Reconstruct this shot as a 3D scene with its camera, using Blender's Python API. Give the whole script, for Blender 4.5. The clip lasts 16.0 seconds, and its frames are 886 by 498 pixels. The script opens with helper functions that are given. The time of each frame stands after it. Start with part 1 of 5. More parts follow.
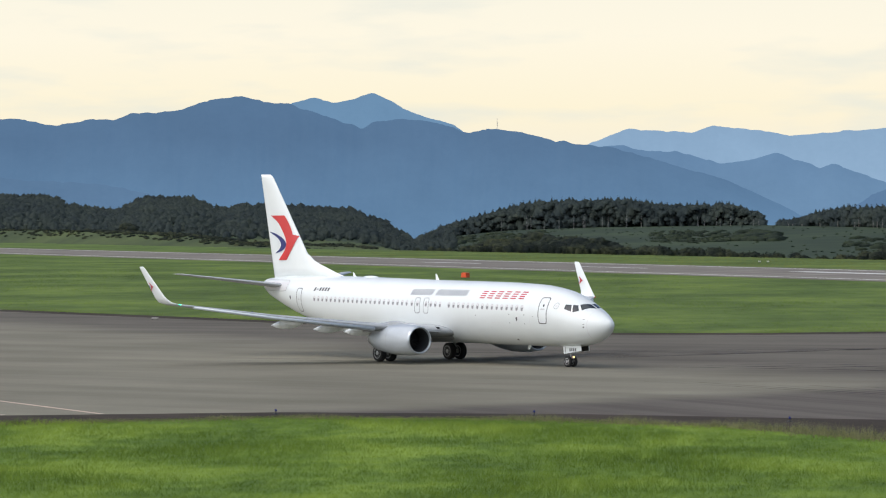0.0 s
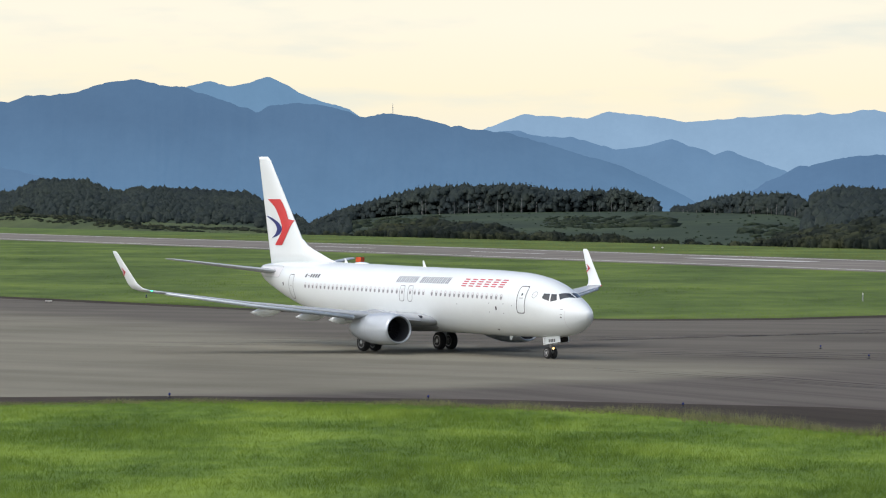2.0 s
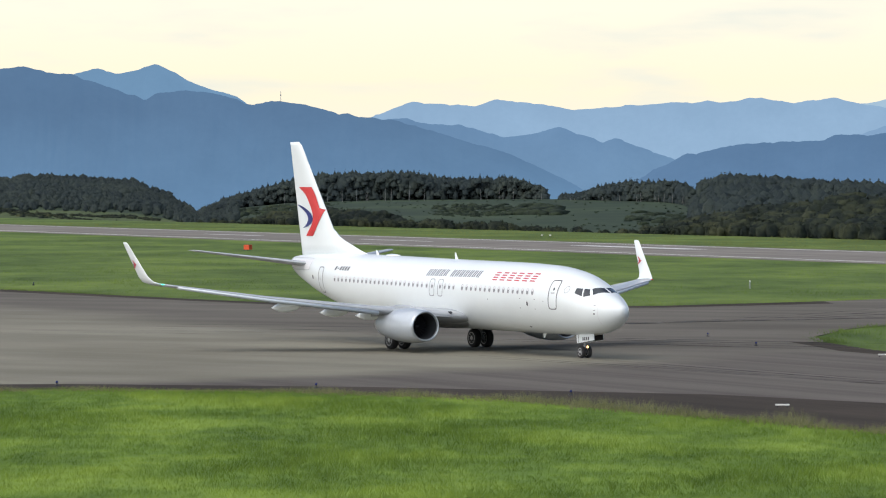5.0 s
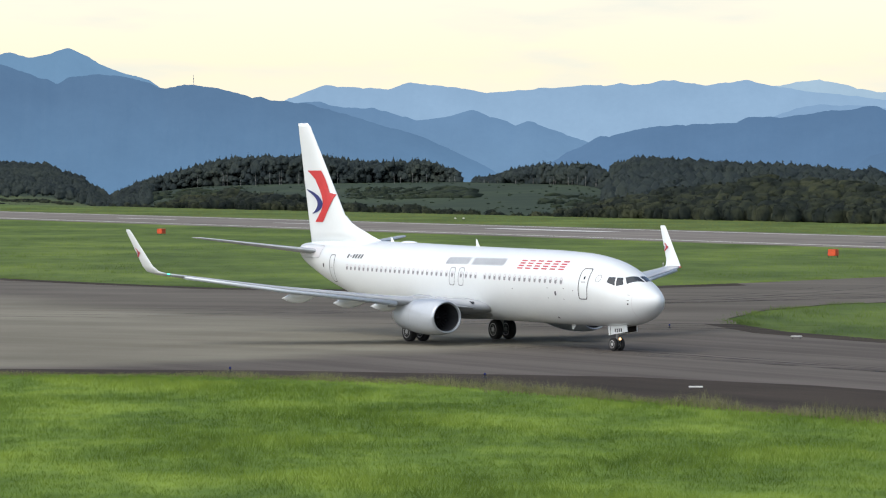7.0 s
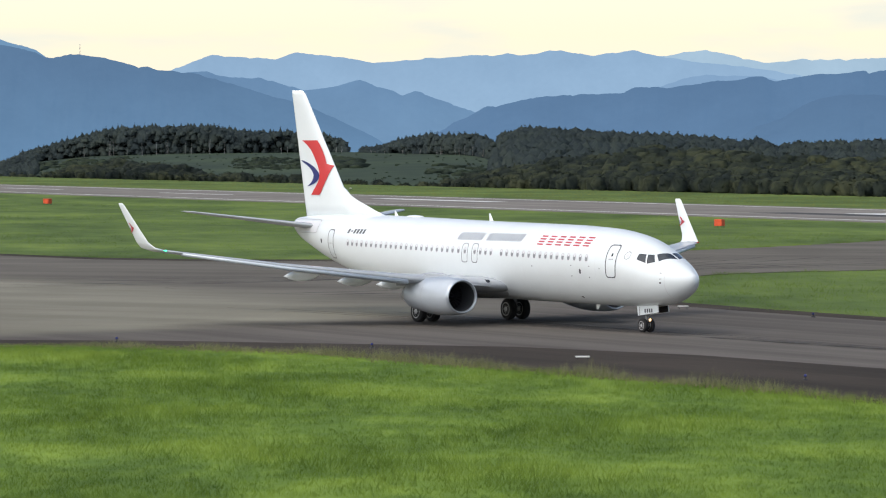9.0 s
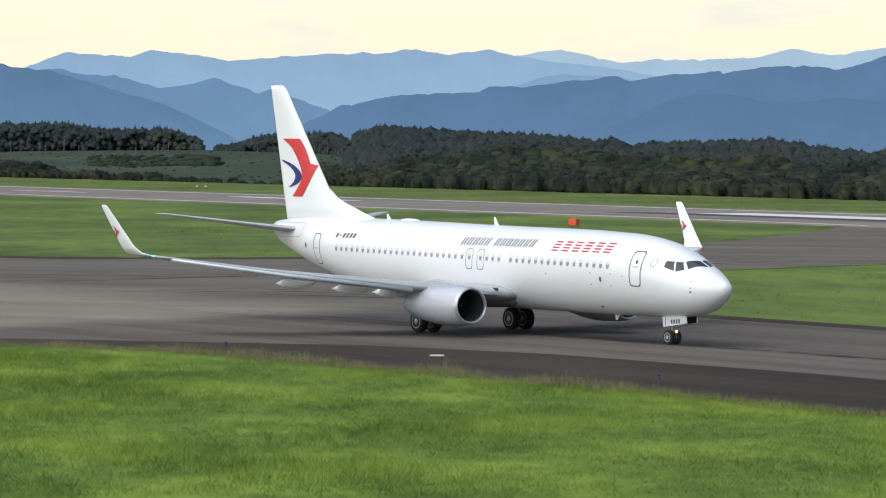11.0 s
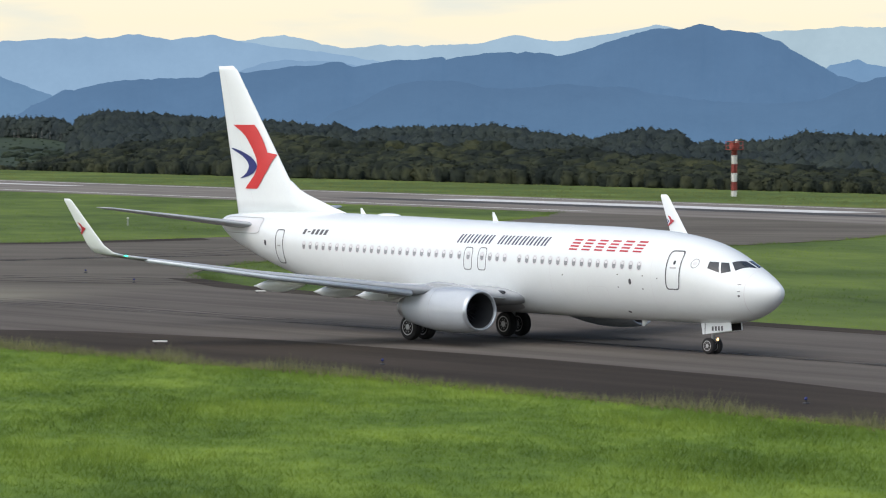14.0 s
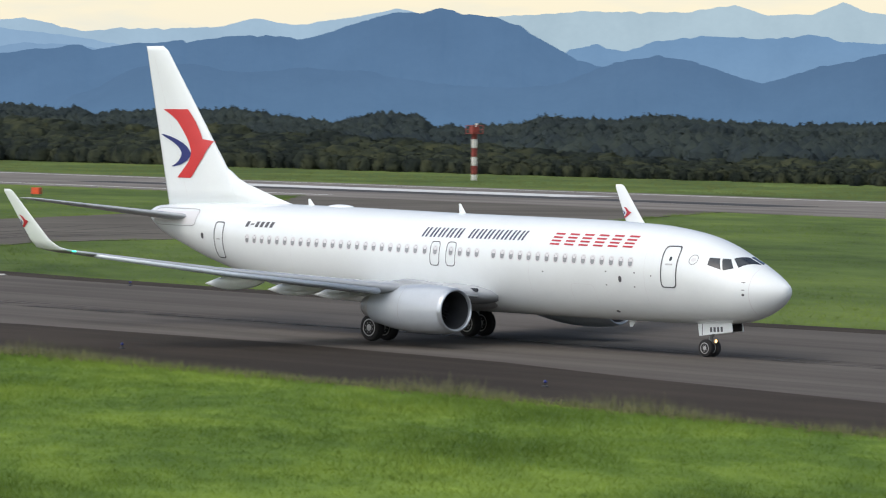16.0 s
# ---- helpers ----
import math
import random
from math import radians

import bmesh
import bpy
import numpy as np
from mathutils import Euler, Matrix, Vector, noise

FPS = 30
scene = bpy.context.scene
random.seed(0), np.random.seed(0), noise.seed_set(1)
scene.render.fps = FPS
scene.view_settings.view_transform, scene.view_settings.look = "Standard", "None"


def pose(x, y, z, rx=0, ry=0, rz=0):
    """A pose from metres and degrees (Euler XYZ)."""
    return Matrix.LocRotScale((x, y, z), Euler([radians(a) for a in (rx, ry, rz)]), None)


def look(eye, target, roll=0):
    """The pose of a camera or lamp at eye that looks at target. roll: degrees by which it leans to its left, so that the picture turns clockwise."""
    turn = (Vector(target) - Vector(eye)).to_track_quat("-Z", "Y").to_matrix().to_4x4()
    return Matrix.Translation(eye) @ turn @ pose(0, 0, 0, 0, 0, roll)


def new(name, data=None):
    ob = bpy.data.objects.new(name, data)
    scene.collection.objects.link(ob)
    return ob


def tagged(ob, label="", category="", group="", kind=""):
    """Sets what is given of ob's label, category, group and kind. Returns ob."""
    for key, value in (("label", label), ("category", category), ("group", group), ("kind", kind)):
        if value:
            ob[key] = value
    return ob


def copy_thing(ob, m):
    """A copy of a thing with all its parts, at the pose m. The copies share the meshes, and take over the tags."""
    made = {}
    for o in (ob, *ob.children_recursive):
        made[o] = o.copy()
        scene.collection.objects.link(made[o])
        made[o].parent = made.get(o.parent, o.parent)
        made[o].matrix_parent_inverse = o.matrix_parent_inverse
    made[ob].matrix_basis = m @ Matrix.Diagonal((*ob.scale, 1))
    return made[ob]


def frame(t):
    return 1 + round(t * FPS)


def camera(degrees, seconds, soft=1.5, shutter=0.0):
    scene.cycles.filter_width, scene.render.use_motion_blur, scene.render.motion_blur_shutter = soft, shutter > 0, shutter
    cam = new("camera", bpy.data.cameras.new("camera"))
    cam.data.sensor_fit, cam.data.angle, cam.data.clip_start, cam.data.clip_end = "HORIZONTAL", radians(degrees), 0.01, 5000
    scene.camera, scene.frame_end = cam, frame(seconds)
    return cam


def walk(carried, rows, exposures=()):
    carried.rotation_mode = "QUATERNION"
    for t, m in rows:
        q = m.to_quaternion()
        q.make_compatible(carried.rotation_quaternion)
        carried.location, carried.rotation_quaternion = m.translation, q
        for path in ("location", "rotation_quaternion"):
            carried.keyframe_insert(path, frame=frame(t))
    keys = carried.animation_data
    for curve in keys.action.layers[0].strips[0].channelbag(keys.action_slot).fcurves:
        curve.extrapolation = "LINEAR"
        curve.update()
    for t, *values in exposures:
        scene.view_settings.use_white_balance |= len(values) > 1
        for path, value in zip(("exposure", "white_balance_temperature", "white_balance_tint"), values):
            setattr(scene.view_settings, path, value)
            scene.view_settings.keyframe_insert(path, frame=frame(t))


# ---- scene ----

# ---- camera: a tripod on a terrace, panning with the airliner ----
# seconds, stops: the clip's camera meters as it pans
EXPOSURES = [(0.0, -0.06), (3.5, 0.02), (9.0, 0.07), (12.5, 0.03), (16.0, -0.06)]
EYE = (0.0, 0.0, 9.38)
cam = camera(12.473, 16.0, soft=1.07, shutter=0.45)
# seconds, heading, tilt, roll in degrees
PAN = [
    (0.0, -2.357, -0.439, -0.168),
    (0.5, -1.848, -0.510, -0.481),
    (1.0, -1.430, -0.553, -0.388),
    (1.5, -1.136, -0.597, -0.140),
    (2.0, -0.871, -0.656, 0.165),
    (2.5, -0.598, -0.696, 0.368),
    (3.0, -0.379, -0.697, 0.439),
    (3.5, -0.136, -0.689, 0.476),
    (6.0, 1.328, -0.955, 0.096),
    (6.5, 1.638, -0.999, 0.149),
    (7.0, 1.934, -1.061, 0.022),
    (7.5, 2.242, -1.128, 0.078),
    (8.0, 2.635, -1.193, 0.273),
    (8.5, 3.075, -1.330, 0.164),
    (9.0, 3.531, -1.483, 0.059),
    (11.5, 6.152, -1.517, 0.430),
    (12.0, 6.749, -1.616, 0.510),
    (12.5, 7.396, -1.689, 0.458),
    (13.0, 8.074, -1.722, 0.592),
    (13.5, 8.799, -1.698, 0.518),
    (14.0, 9.493, -1.677, 0.397),
    (14.5, 10.310, -1.698, 0.416),
    (15.0, 11.164, -1.737, 0.445),
    (15.5, 12.087, -1.805, 0.486),
    (16.0, 13.165, -1.878, 0.539),
]


def aim(heading, tilt, roll):
    a, e = radians(heading), radians(tilt)
    way = Vector((math.sin(a) * math.cos(e), math.cos(a) * math.cos(e), math.sin(e)))
    return look(EYE, Vector(EYE) + way * 100, roll)


walk(cam, [(t, aim(h, e, r)) for t, h, e, r in PAN], exposures=EXPOSURES)

# seconds, x, y of the point below the nose, heading of the airliner
TAXI = [
    (0.0, 0.12, 251.35, -50.72),
    (0.5, 1.35, 248.77, -52.12),
    (1.0, 2.60, 246.16, -53.39),
    (1.5, 3.84, 243.53, -54.60),
    (2.0, 5.09, 240.86, -55.73),
    (2.5, 6.34, 238.14, -56.71),
    (3.0, 7.57, 235.38, -57.54),
    (3.5, 8.85, 232.59, -58.31),
    (6.0, 15.67, 217.89, -60.11),
    (6.5, 17.09, 214.54, -60.25),
    (7.0, 18.52, 211.17, -60.36),
    (7.5, 20.02, 207.79, -60.42),
    (8.0, 21.55, 204.41, -60.42),
    (8.5, 23.09, 201.02, -60.42),
    (9.0, 24.62, 197.64, -60.38),
    (11.5, 32.95, 181.03, -59.66),
    (12.0, 34.64, 177.63, -59.48),
    (12.5, 36.39, 174.20, -59.29),
    (13.0, 38.13, 170.73, -59.05),
    (13.5, 39.91, 167.23, -58.86),
    (14.0, 41.68, 163.71, -58.73),
    (14.5, 43.44, 160.15, -58.65),
    (15.0, 45.21, 156.59, -58.63),
    (15.5, 46.96, 153.05, -58.65),
    (16.0, 48.76, 149.50, -58.63),
]

# ---- light: bright overcast evening, high soft sun ----
SUN_EL, SUN_AZ = 50.0, 240.0
world = bpy.data.worlds.new("sky")
scene.world = world
world.use_nodes = True
wn = world.node_tree
sky = wn.nodes.new("ShaderNodeTexSky")
sky.sky_type, sky.sun_disc = "NISHITA", False
sky.sun_elevation, sky.sun_rotation = radians(SUN_EL), radians(SUN_AZ)
sky.dust_density, sky.air_density = 3.0, 0.8
wn.nodes["Background"].inputs["Strength"].default_value = 0.15
wn.links.new(sky.outputs["Color"], wn.nodes["Background"].inputs["Color"])
sun = new("sun", bpy.data.lights.new("sun", "SUN"))
sun.data.energy, sun.data.angle, sun.data.color = 2.05, radians(130), (0.975, 1.0, 0.965)
a, e = radians(SUN_AZ), radians(SUN_EL)
sun.matrix_world = look((math.sin(a) * math.cos(e) * 50, math.cos(a) * math.cos(e) * 50, math.sin(e) * 50), (0, 0, 0))


# ---- materials ----
def lin(r, g, b):
    return tuple(((c / 255) / 12.92 if c <= 10 else ((c / 255 + 0.055) / 1.055) ** 2.4) for c in (r, g, b)) + (1.0,)


def nodes_of(name):
    m = bpy.data.materials.new(name)
    m.use_nodes = True
    return m, m.node_tree.nodes, m.node_tree.links, m.node_tree.nodes["Principled BSDF"]


def noise_node(n, l, scale, detail=4.0, stretch=None, rough=0.55):
    """A noise of so many lumps a metre in object space, stretched along the axes."""
    co = n.new("ShaderNodeTexCoord")
    mp = n.new("ShaderNodeMapping")
    mp.inputs["Scale"].default_value = stretch or (1, 1, 1)
    l.new(co.outputs["Object"], mp.inputs["Vector"])
    t = n.new("ShaderNodeTexNoise")
    t.inputs["Scale"].default_value, t.inputs["Detail"].default_value, t.inputs["Roughness"].default_value = scale, detail, rough
    l.new(mp.outputs["Vector"], t.inputs["Vector"])
    return t


def ramp(n, l, source, stops):
    r = n.new("ShaderNodeValToRGB")
    el = r.color_ramp.elements
    el[0].position, el[0].color = stops[0][0], (*stops[0][1][:3], 1)
    el[1].position, el[1].color = stops[-1][0], (*stops[-1][1][:3], 1)
    for p, c in stops[1:-1]:
        x = el.new(p)
        x.color = (*c[:3], 1)
    l.new(source, r.inputs["Fac"])
    return r.outputs["Color"]


def mixed(n, l, kind, fac, one, two):
    m = n.new("ShaderNodeMixRGB")
    m.blend_type = kind
    for slot, v in (("Fac", fac), ("Color1", one), ("Color2", two)):
        if isinstance(v, (int, float)):
            m.inputs[slot].default_value = v
        elif isinstance(v, tuple):
            m.inputs[slot].default_value = (*v[:3], 1)
        else:
            l.new(v, m.inputs[slot])
    return m.outputs["Color"]


def paint(name, colour, rough=0.4, metal=0.0, vary=0.08, scale=1.5, coat=0.0, bump=0.0, bump_scale=30.0):
    """Paint, rubber or metal with soft dirt at two scales."""
    m, n, l, b = nodes_of(name)
    lo = tuple(c * (1 - vary * 1.6) for c in colour[:3])
    hi = tuple(min(1.0, c * (1 + vary)) for c in colour[:3])
    big = noise_node(n, l, scale, 5)
    fine = noise_node(n, l, scale * 14, 4)
    c = mixed(n, l, "MIX", 0.35, ramp(n, l, big.outputs["Fac"], [(0.3, lo), (0.65, hi)]), ramp(n, l, fine.outputs["Fac"], [(0.3, lo), (0.7, hi)]))
    l.new(c, b.inputs["Base Color"])
    b.inputs["Roughness"].default_value, b.inputs["Metallic"].default_value = rough, metal
    b.inputs["Coat Weight"].default_value = coat
    if bump:
        bp = n.new("ShaderNodeBump")
        bp.inputs["Strength"].default_value, bp.inputs["Distance"].default_value = bump, 0.01
        l.new(noise_node(n, l, bump_scale, 3).outputs["Fac"], bp.inputs["Height"])
        l.new(bp.outputs["Normal"], b.inputs["Normal"])
    return m


def glow(name, colour, strength):
    m, n, l, b = nodes_of(name)
    b.inputs["Base Color"].default_value = colour
    b.inputs["Emission Color"].default_value, b.inputs["Emission Strength"].default_value = colour, strength
    return m


def math_node(n, l, kind, one, two):
    m = n.new("ShaderNodeMath")
    m.operation = kind
    for k, v in enumerate((one, two)):
        if isinstance(v, (int, float)):
            m.inputs[k].default_value = v
        else:
            l.new(v, m.inputs[k])
    return m.outputs[0]


def streak_node(n, l, along, stretch, detail=6):
    """Noise drawn out along a heading on the ground, degrees from the x axis."""
    co = n.new("ShaderNodeTexCoord")
    turn, size = n.new("ShaderNodeMapping"), n.new("ShaderNodeMapping")
    turn.inputs["Rotation"].default_value = (0, 0, radians(-along))
    size.inputs["Scale"].default_value = (*stretch, 1)
    l.new(co.outputs["Object"], turn.inputs["Vector"])
    l.new(turn.outputs["Vector"], size.inputs["Vector"])
    t = n.new("ShaderNodeTexNoise")
    t.inputs["Scale"].default_value, t.inputs["Detail"].default_value = 1.0, detail
    l.new(size.outputs["Vector"], t.inputs["Vector"])
    return t.outputs["Fac"]


def worn(n, l, dark, light, along, stretch, turns=0.5):
    """Paving colour: cloudy stains and rubber streaks along the traffic."""
    mid = tuple((p + q) / 2 for p, q in zip(dark, light))
    cloud = noise_node(n, l, 0.05, 6, rough=0.6)
    return mixed(n, l, "MIX", turns, ramp(n, l, cloud.outputs["Fac"], [(0.38, dark), (0.5, mid), (0.60, light)]),
                 ramp(n, l, streak_node(n, l, along, stretch), [(0.36, dark), (0.5, mid), (0.62, light)]))


def stone_finish(n, l, b, c, grain):
    fine = noise_node(n, l, grain, 5, rough=0.7)
    c = mixed(n, l, "OVERLAY", 0.3, c, ramp(n, l, fine.outputs["Fac"], [(0.3, (0.34, 0.34, 0.34)), (0.7, (0.66, 0.66, 0.66))]))
    l.new(c, b.inputs["Base Color"])
    b.inputs["Roughness"].default_value = 0.9
    b.inputs["Specular IOR Level"].default_value = 0.12
    bp = n.new("ShaderNodeBump")
    bp.inputs["Strength"].default_value, bp.inputs["Distance"].default_value = 0.3, 0.02
    l.new(fine.outputs["Fac"], bp.inputs["Height"])
    l.new(bp.outputs["Normal"], b.inputs["Normal"])


def pavement_mat(name, dark, light, stretch=(0.012, 0.35), along=-63.0, grain=6.0):
    m, n, l, b = nodes_of(name)
    stone_finish(n, l, b, worn(n, l, dark, light, along, stretch), grain)
    return m


def taxiway_mat(name, lane, asphalt, concrete):
    """Three ages of paving that run into one another: dark lane, grey asphalt, pale apron."""
    m, n, l, b = nodes_of(name)
    co = n.new("ShaderNodeTexCoord")
    wobble = math_node(n, l, "MULTIPLY", math_node(n, l, "SUBTRACT", noise_node(n, l, 0.06, 6).outputs["Fac"], 0.5), 13.0)

    def side_of(nx, ny, c, lo, hi):
        dot = n.new("ShaderNodeVectorMath")
        dot.operation = "DOT_PRODUCT"
        dot.inputs[1].default_value = (nx, ny, 0)
        l.new(co.outputs["Object"], dot.inputs[0])
        mr = n.new("ShaderNodeMapRange")
        mr.interpolation_type = "SMOOTHSTEP"
        mr.inputs["From Min"].default_value, mr.inputs["From Max"].default_value = lo, hi
        l.new(math_node(n, l, "ADD", math_node(n, l, "ADD", dot.outputs["Value"], c), wobble), mr.inputs["Value"])
        return mr.outputs["Result"]

    past_lane = side_of(-.718, .696, -145.2, -3.5, 4)
    on_apron = side_of(-.887, -.462, 120.5, -7, 8)
    far = mixed(n, l, "MIX", on_apron, worn(n, l, *asphalt, -20, (0.02, 0.2)), worn(n, l, *concrete, -35, (0.02, 0.16)))
    stone_finish(n, l, b, mixed(n, l, "MIX", past_lane, worn(n, l, *lane, -63.0, (0.010, 0.42), 0.7), far), 6.0)
    return m


def rubber_film(name, colour, most):
    """Thin broken rubber through which the paving shows."""
    m, n, l, b = nodes_of(name)
    b.inputs["Base Color"].default_value = (*colour, 1)
    b.inputs["Roughness"].default_value = 0.85
    l.new(ramp(n, l, noise_node(n, l, 0.35, 5).outputs["Fac"], [(0.35, (0, 0, 0)), (0.65, (most, most, most))]), b.inputs["Alpha"])
    return m


def grass_mat(name, dark, mid, light, patch=0.05, ground=True, rough=0.07, thinness=0.12):
    """Meadow: broad patches of taller and shorter grass, small clumps, blades."""
    m, n, l, b = nodes_of(name)
    co = n.new("ShaderNodeNewGeometry")
    def noise_w(scale, detail, stretch):
        mp = n.new("ShaderNodeMapping")
        mp.inputs["Scale"].default_value = stretch
        l.new(co.outputs["Position"], mp.inputs["Vector"])
        t = n.new("ShaderNodeTexNoise")
        t.inputs["Scale"].default_value, t.inputs["Detail"].default_value = scale, detail
        l.new(mp.outputs["Vector"], t.inputs["Vector"])
        return t.outputs["Fac"]
    big = noise_w(patch, 2.5, (1, 0.5, 0))
    small = noise_w(patch * 7, 3.5, (1, 0.35, 0))
    c = mixed(n, l, "MIX", 0.36, ramp(n, l, big, [(0.36, dark), (0.5, mid), (0.64, light)]),
              ramp(n, l, small, [(0.33, dark), (0.5, mid), (0.7, light)]))
    if ground:
        fine = noise_w(5.0, 4, (1, 0.6, 1))
        c = mixed(n, l, "OVERLAY", 0.25, c, ramp(n, l, fine, [(0.25, (0.36, 0.36, 0.36)), (0.75, (0.62, 0.62, 0.62))]))
        bp = n.new("ShaderNodeBump")
        bp.inputs["Strength"].default_value, bp.inputs["Distance"].default_value = rough, 0.12
        l.new(fine, bp.inputs["Height"])
        l.new(bp.outputs["Normal"], b.inputs["Normal"])
    else:
        isl = n.new("ShaderNodeNewGeometry")
        c = mixed(n, l, "MULTIPLY", 0.12, c, ramp(n, l, isl.outputs["Random Per Island"], [(0.0, (0.86, 0.88, 0.86)), (1.0, (1.1, 1.08, 1.04))]))
        thin = n.new("ShaderNodeBsdfTranslucent")
        dull = n.new("ShaderNodeBsdfDiffuse")
        both = n.new("ShaderNodeMixShader")
        both.inputs["Fac"].default_value = thinness
        l.new(c, thin.inputs["Color"])
        l.new(c, dull.inputs["Color"])
        l.new(dull.outputs[0], both.inputs[1])
        l.new(thin.outputs[0], both.inputs[2])
        l.new(both.outputs[0], n["Material Output"].inputs["Surface"])
    l.new(c, b.inputs["Base Color"])
    b.inputs["Roughness"].default_value = 0.8
    b.inputs["Specular IOR Level"].default_value = 0.05
    return m


def leaf_mat(name, dark, light, warm):
    """Foliage: each crown its own green, leaf-sized light and dark, leaves that let light through."""
    m, n, l, b = nodes_of(name)
    c = ramp(n, l, noise_node(n, l, 0.24, 2).outputs["Fac"], [(0.38, dark), (0.5, light), (0.62, warm)])
    big = noise_node(n, l, 0.018, 4)
    c = mixed(n, l, "MULTIPLY", 0.7, c, ramp(n, l, big.outputs["Fac"], [(0.35, (0.7, 0.74, 0.8)), (0.65, (1.25, 1.2, 1.0))]))
    fine = noise_node(n, l, 0.9, 5, rough=0.7)
    c = mixed(n, l, "MULTIPLY", 0.8, c, ramp(n, l, fine.outputs["Fac"], [(0.33, (0.78, 0.8, 0.82)), (0.7, (1.25, 1.22, 1.12))]))
    l.new(c, b.inputs["Base Color"])
    bp = n.new("ShaderNodeBump")
    bp.inputs["Strength"].default_value, bp.inputs["Distance"].default_value = 0.3, 0.4
    l.new(fine.outputs["Fac"], bp.inputs["Height"])
    l.new(bp.outputs["Normal"], b.inputs["Normal"])
    b.inputs["Roughness"].default_value = 0.8
    b.inputs["Specular IOR Level"].default_value = 0.1
    thin = n.new("ShaderNodeBsdfTranslucent")
    l.new(c, thin.inputs["Color"])
    both = n.new("ShaderNodeMixShader")
    both.inputs["Fac"].default_value = 0.3
    l.new(b.outputs[0], both.inputs[1])
    l.new(thin.outputs[0], both.inputs[2])
    l.new(both.outputs[0], n["Material Output"].inputs["Surface"])
    return m


def distance_haze_mat(name, colour, low, height):
    """Far land: the haze of kilometres of blue evening air painted as its glow."""
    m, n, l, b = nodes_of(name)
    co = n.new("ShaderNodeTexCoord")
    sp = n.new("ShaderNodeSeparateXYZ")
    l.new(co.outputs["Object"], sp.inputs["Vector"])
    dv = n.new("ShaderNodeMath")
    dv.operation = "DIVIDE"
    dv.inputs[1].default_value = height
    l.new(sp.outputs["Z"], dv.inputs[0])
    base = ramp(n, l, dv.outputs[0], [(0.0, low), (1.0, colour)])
    # noise lightens and darkens the glow in place of lit folds
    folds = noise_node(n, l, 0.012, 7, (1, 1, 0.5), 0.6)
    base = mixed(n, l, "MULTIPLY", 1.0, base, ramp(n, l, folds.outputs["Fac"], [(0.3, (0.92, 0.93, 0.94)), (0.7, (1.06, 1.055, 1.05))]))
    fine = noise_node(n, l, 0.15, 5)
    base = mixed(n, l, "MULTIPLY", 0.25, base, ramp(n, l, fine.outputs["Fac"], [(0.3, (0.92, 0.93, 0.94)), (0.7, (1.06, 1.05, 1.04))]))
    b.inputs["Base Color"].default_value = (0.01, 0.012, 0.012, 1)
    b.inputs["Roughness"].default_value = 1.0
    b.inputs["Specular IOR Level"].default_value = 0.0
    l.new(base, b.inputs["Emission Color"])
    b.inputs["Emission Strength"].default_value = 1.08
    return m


M_GROUND = grass_mat("meadow", (0.072, 0.126, 0.026), (0.124, 0.200, 0.037), (0.222, 0.318, 0.052), 0.15)
M_FIELD = grass_mat("olive_field", (0.059, 0.093, 0.028), (0.099, 0.146, 0.040), (0.155, 0.213, 0.052), 0.05, rough=0.05)
M_FIELD_BLADES = grass_mat("field_blades", (0.086, 0.132, 0.040), (0.141, 0.204, 0.058), (0.215, 0.294, 0.072), 0.05, ground=False)
M_BLADES = grass_mat("grass_blades", (0.084, 0.143, 0.029), (0.146, 0.230, 0.041), (0.250, 0.352, 0.058), 0.15, ground=False, thinness=0.28)
M_WEEDS = paint("dry_weeds", (0.19, 0.19, 0.085), 0.8, vary=0.3)
M_TAXIWAY = taxiway_mat("taxiway_paving", ((0.080, 0.070, 0.060), (0.134, 0.119, 0.104)), ((0.090, 0.080, 0.066), (0.146, 0.132, 0.111)), ((0.150, 0.139, 0.106), (0.228, 0.215, 0.168)))
M_SHOULDER = pavement_mat("dark_shoulder", (0.030, 0.024, 0.018), (0.058, 0.046, 0.035), (0.02, 0.5))
M_RUNWAY = pavement_mat("runway_asphalt", (0.140, 0.127, 0.112), (0.241, 0.220, 0.195), (0.006, 0.25), -68)
M_MARK = paint("worn_white_marking", (0.62, 0.62, 0.6), 0.7, vary=0.2, scale=0.6)
M_LINE = paint("worn_pale_line", (0.55, 0.42, 0.34), 0.7, vary=0.2, scale=0.6)
M_RUBBER_MARK = paint("rubber_mark", (0.035, 0.033, 0.032), 0.8, vary=0.3, scale=0.4)
# far foliage: green lifted and blued, the distance haze painted into the leaves
M_LEAF = leaf_mat("hazed_broadleaf_foliage", (0.041, 0.056, 0.061), (0.047, 0.063, 0.065), (0.054, 0.070, 0.067))
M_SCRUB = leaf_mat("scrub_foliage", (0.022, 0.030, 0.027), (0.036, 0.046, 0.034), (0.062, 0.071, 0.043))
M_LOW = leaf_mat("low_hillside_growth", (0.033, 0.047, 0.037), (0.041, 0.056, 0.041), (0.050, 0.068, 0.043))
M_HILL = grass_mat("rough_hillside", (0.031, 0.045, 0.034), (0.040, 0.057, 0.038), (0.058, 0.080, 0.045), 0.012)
M_BANK = grass_mat("olive_bank", (0.054, 0.072, 0.038), (0.074, 0.096, 0.045), (0.103, 0.128, 0.054), 0.02)
M_VERGE = grass_mat("dry_verge_blades", (0.109, 0.133, 0.050), (0.154, 0.183, 0.064), (0.216, 0.240, 0.081), 0.03, ground=False)
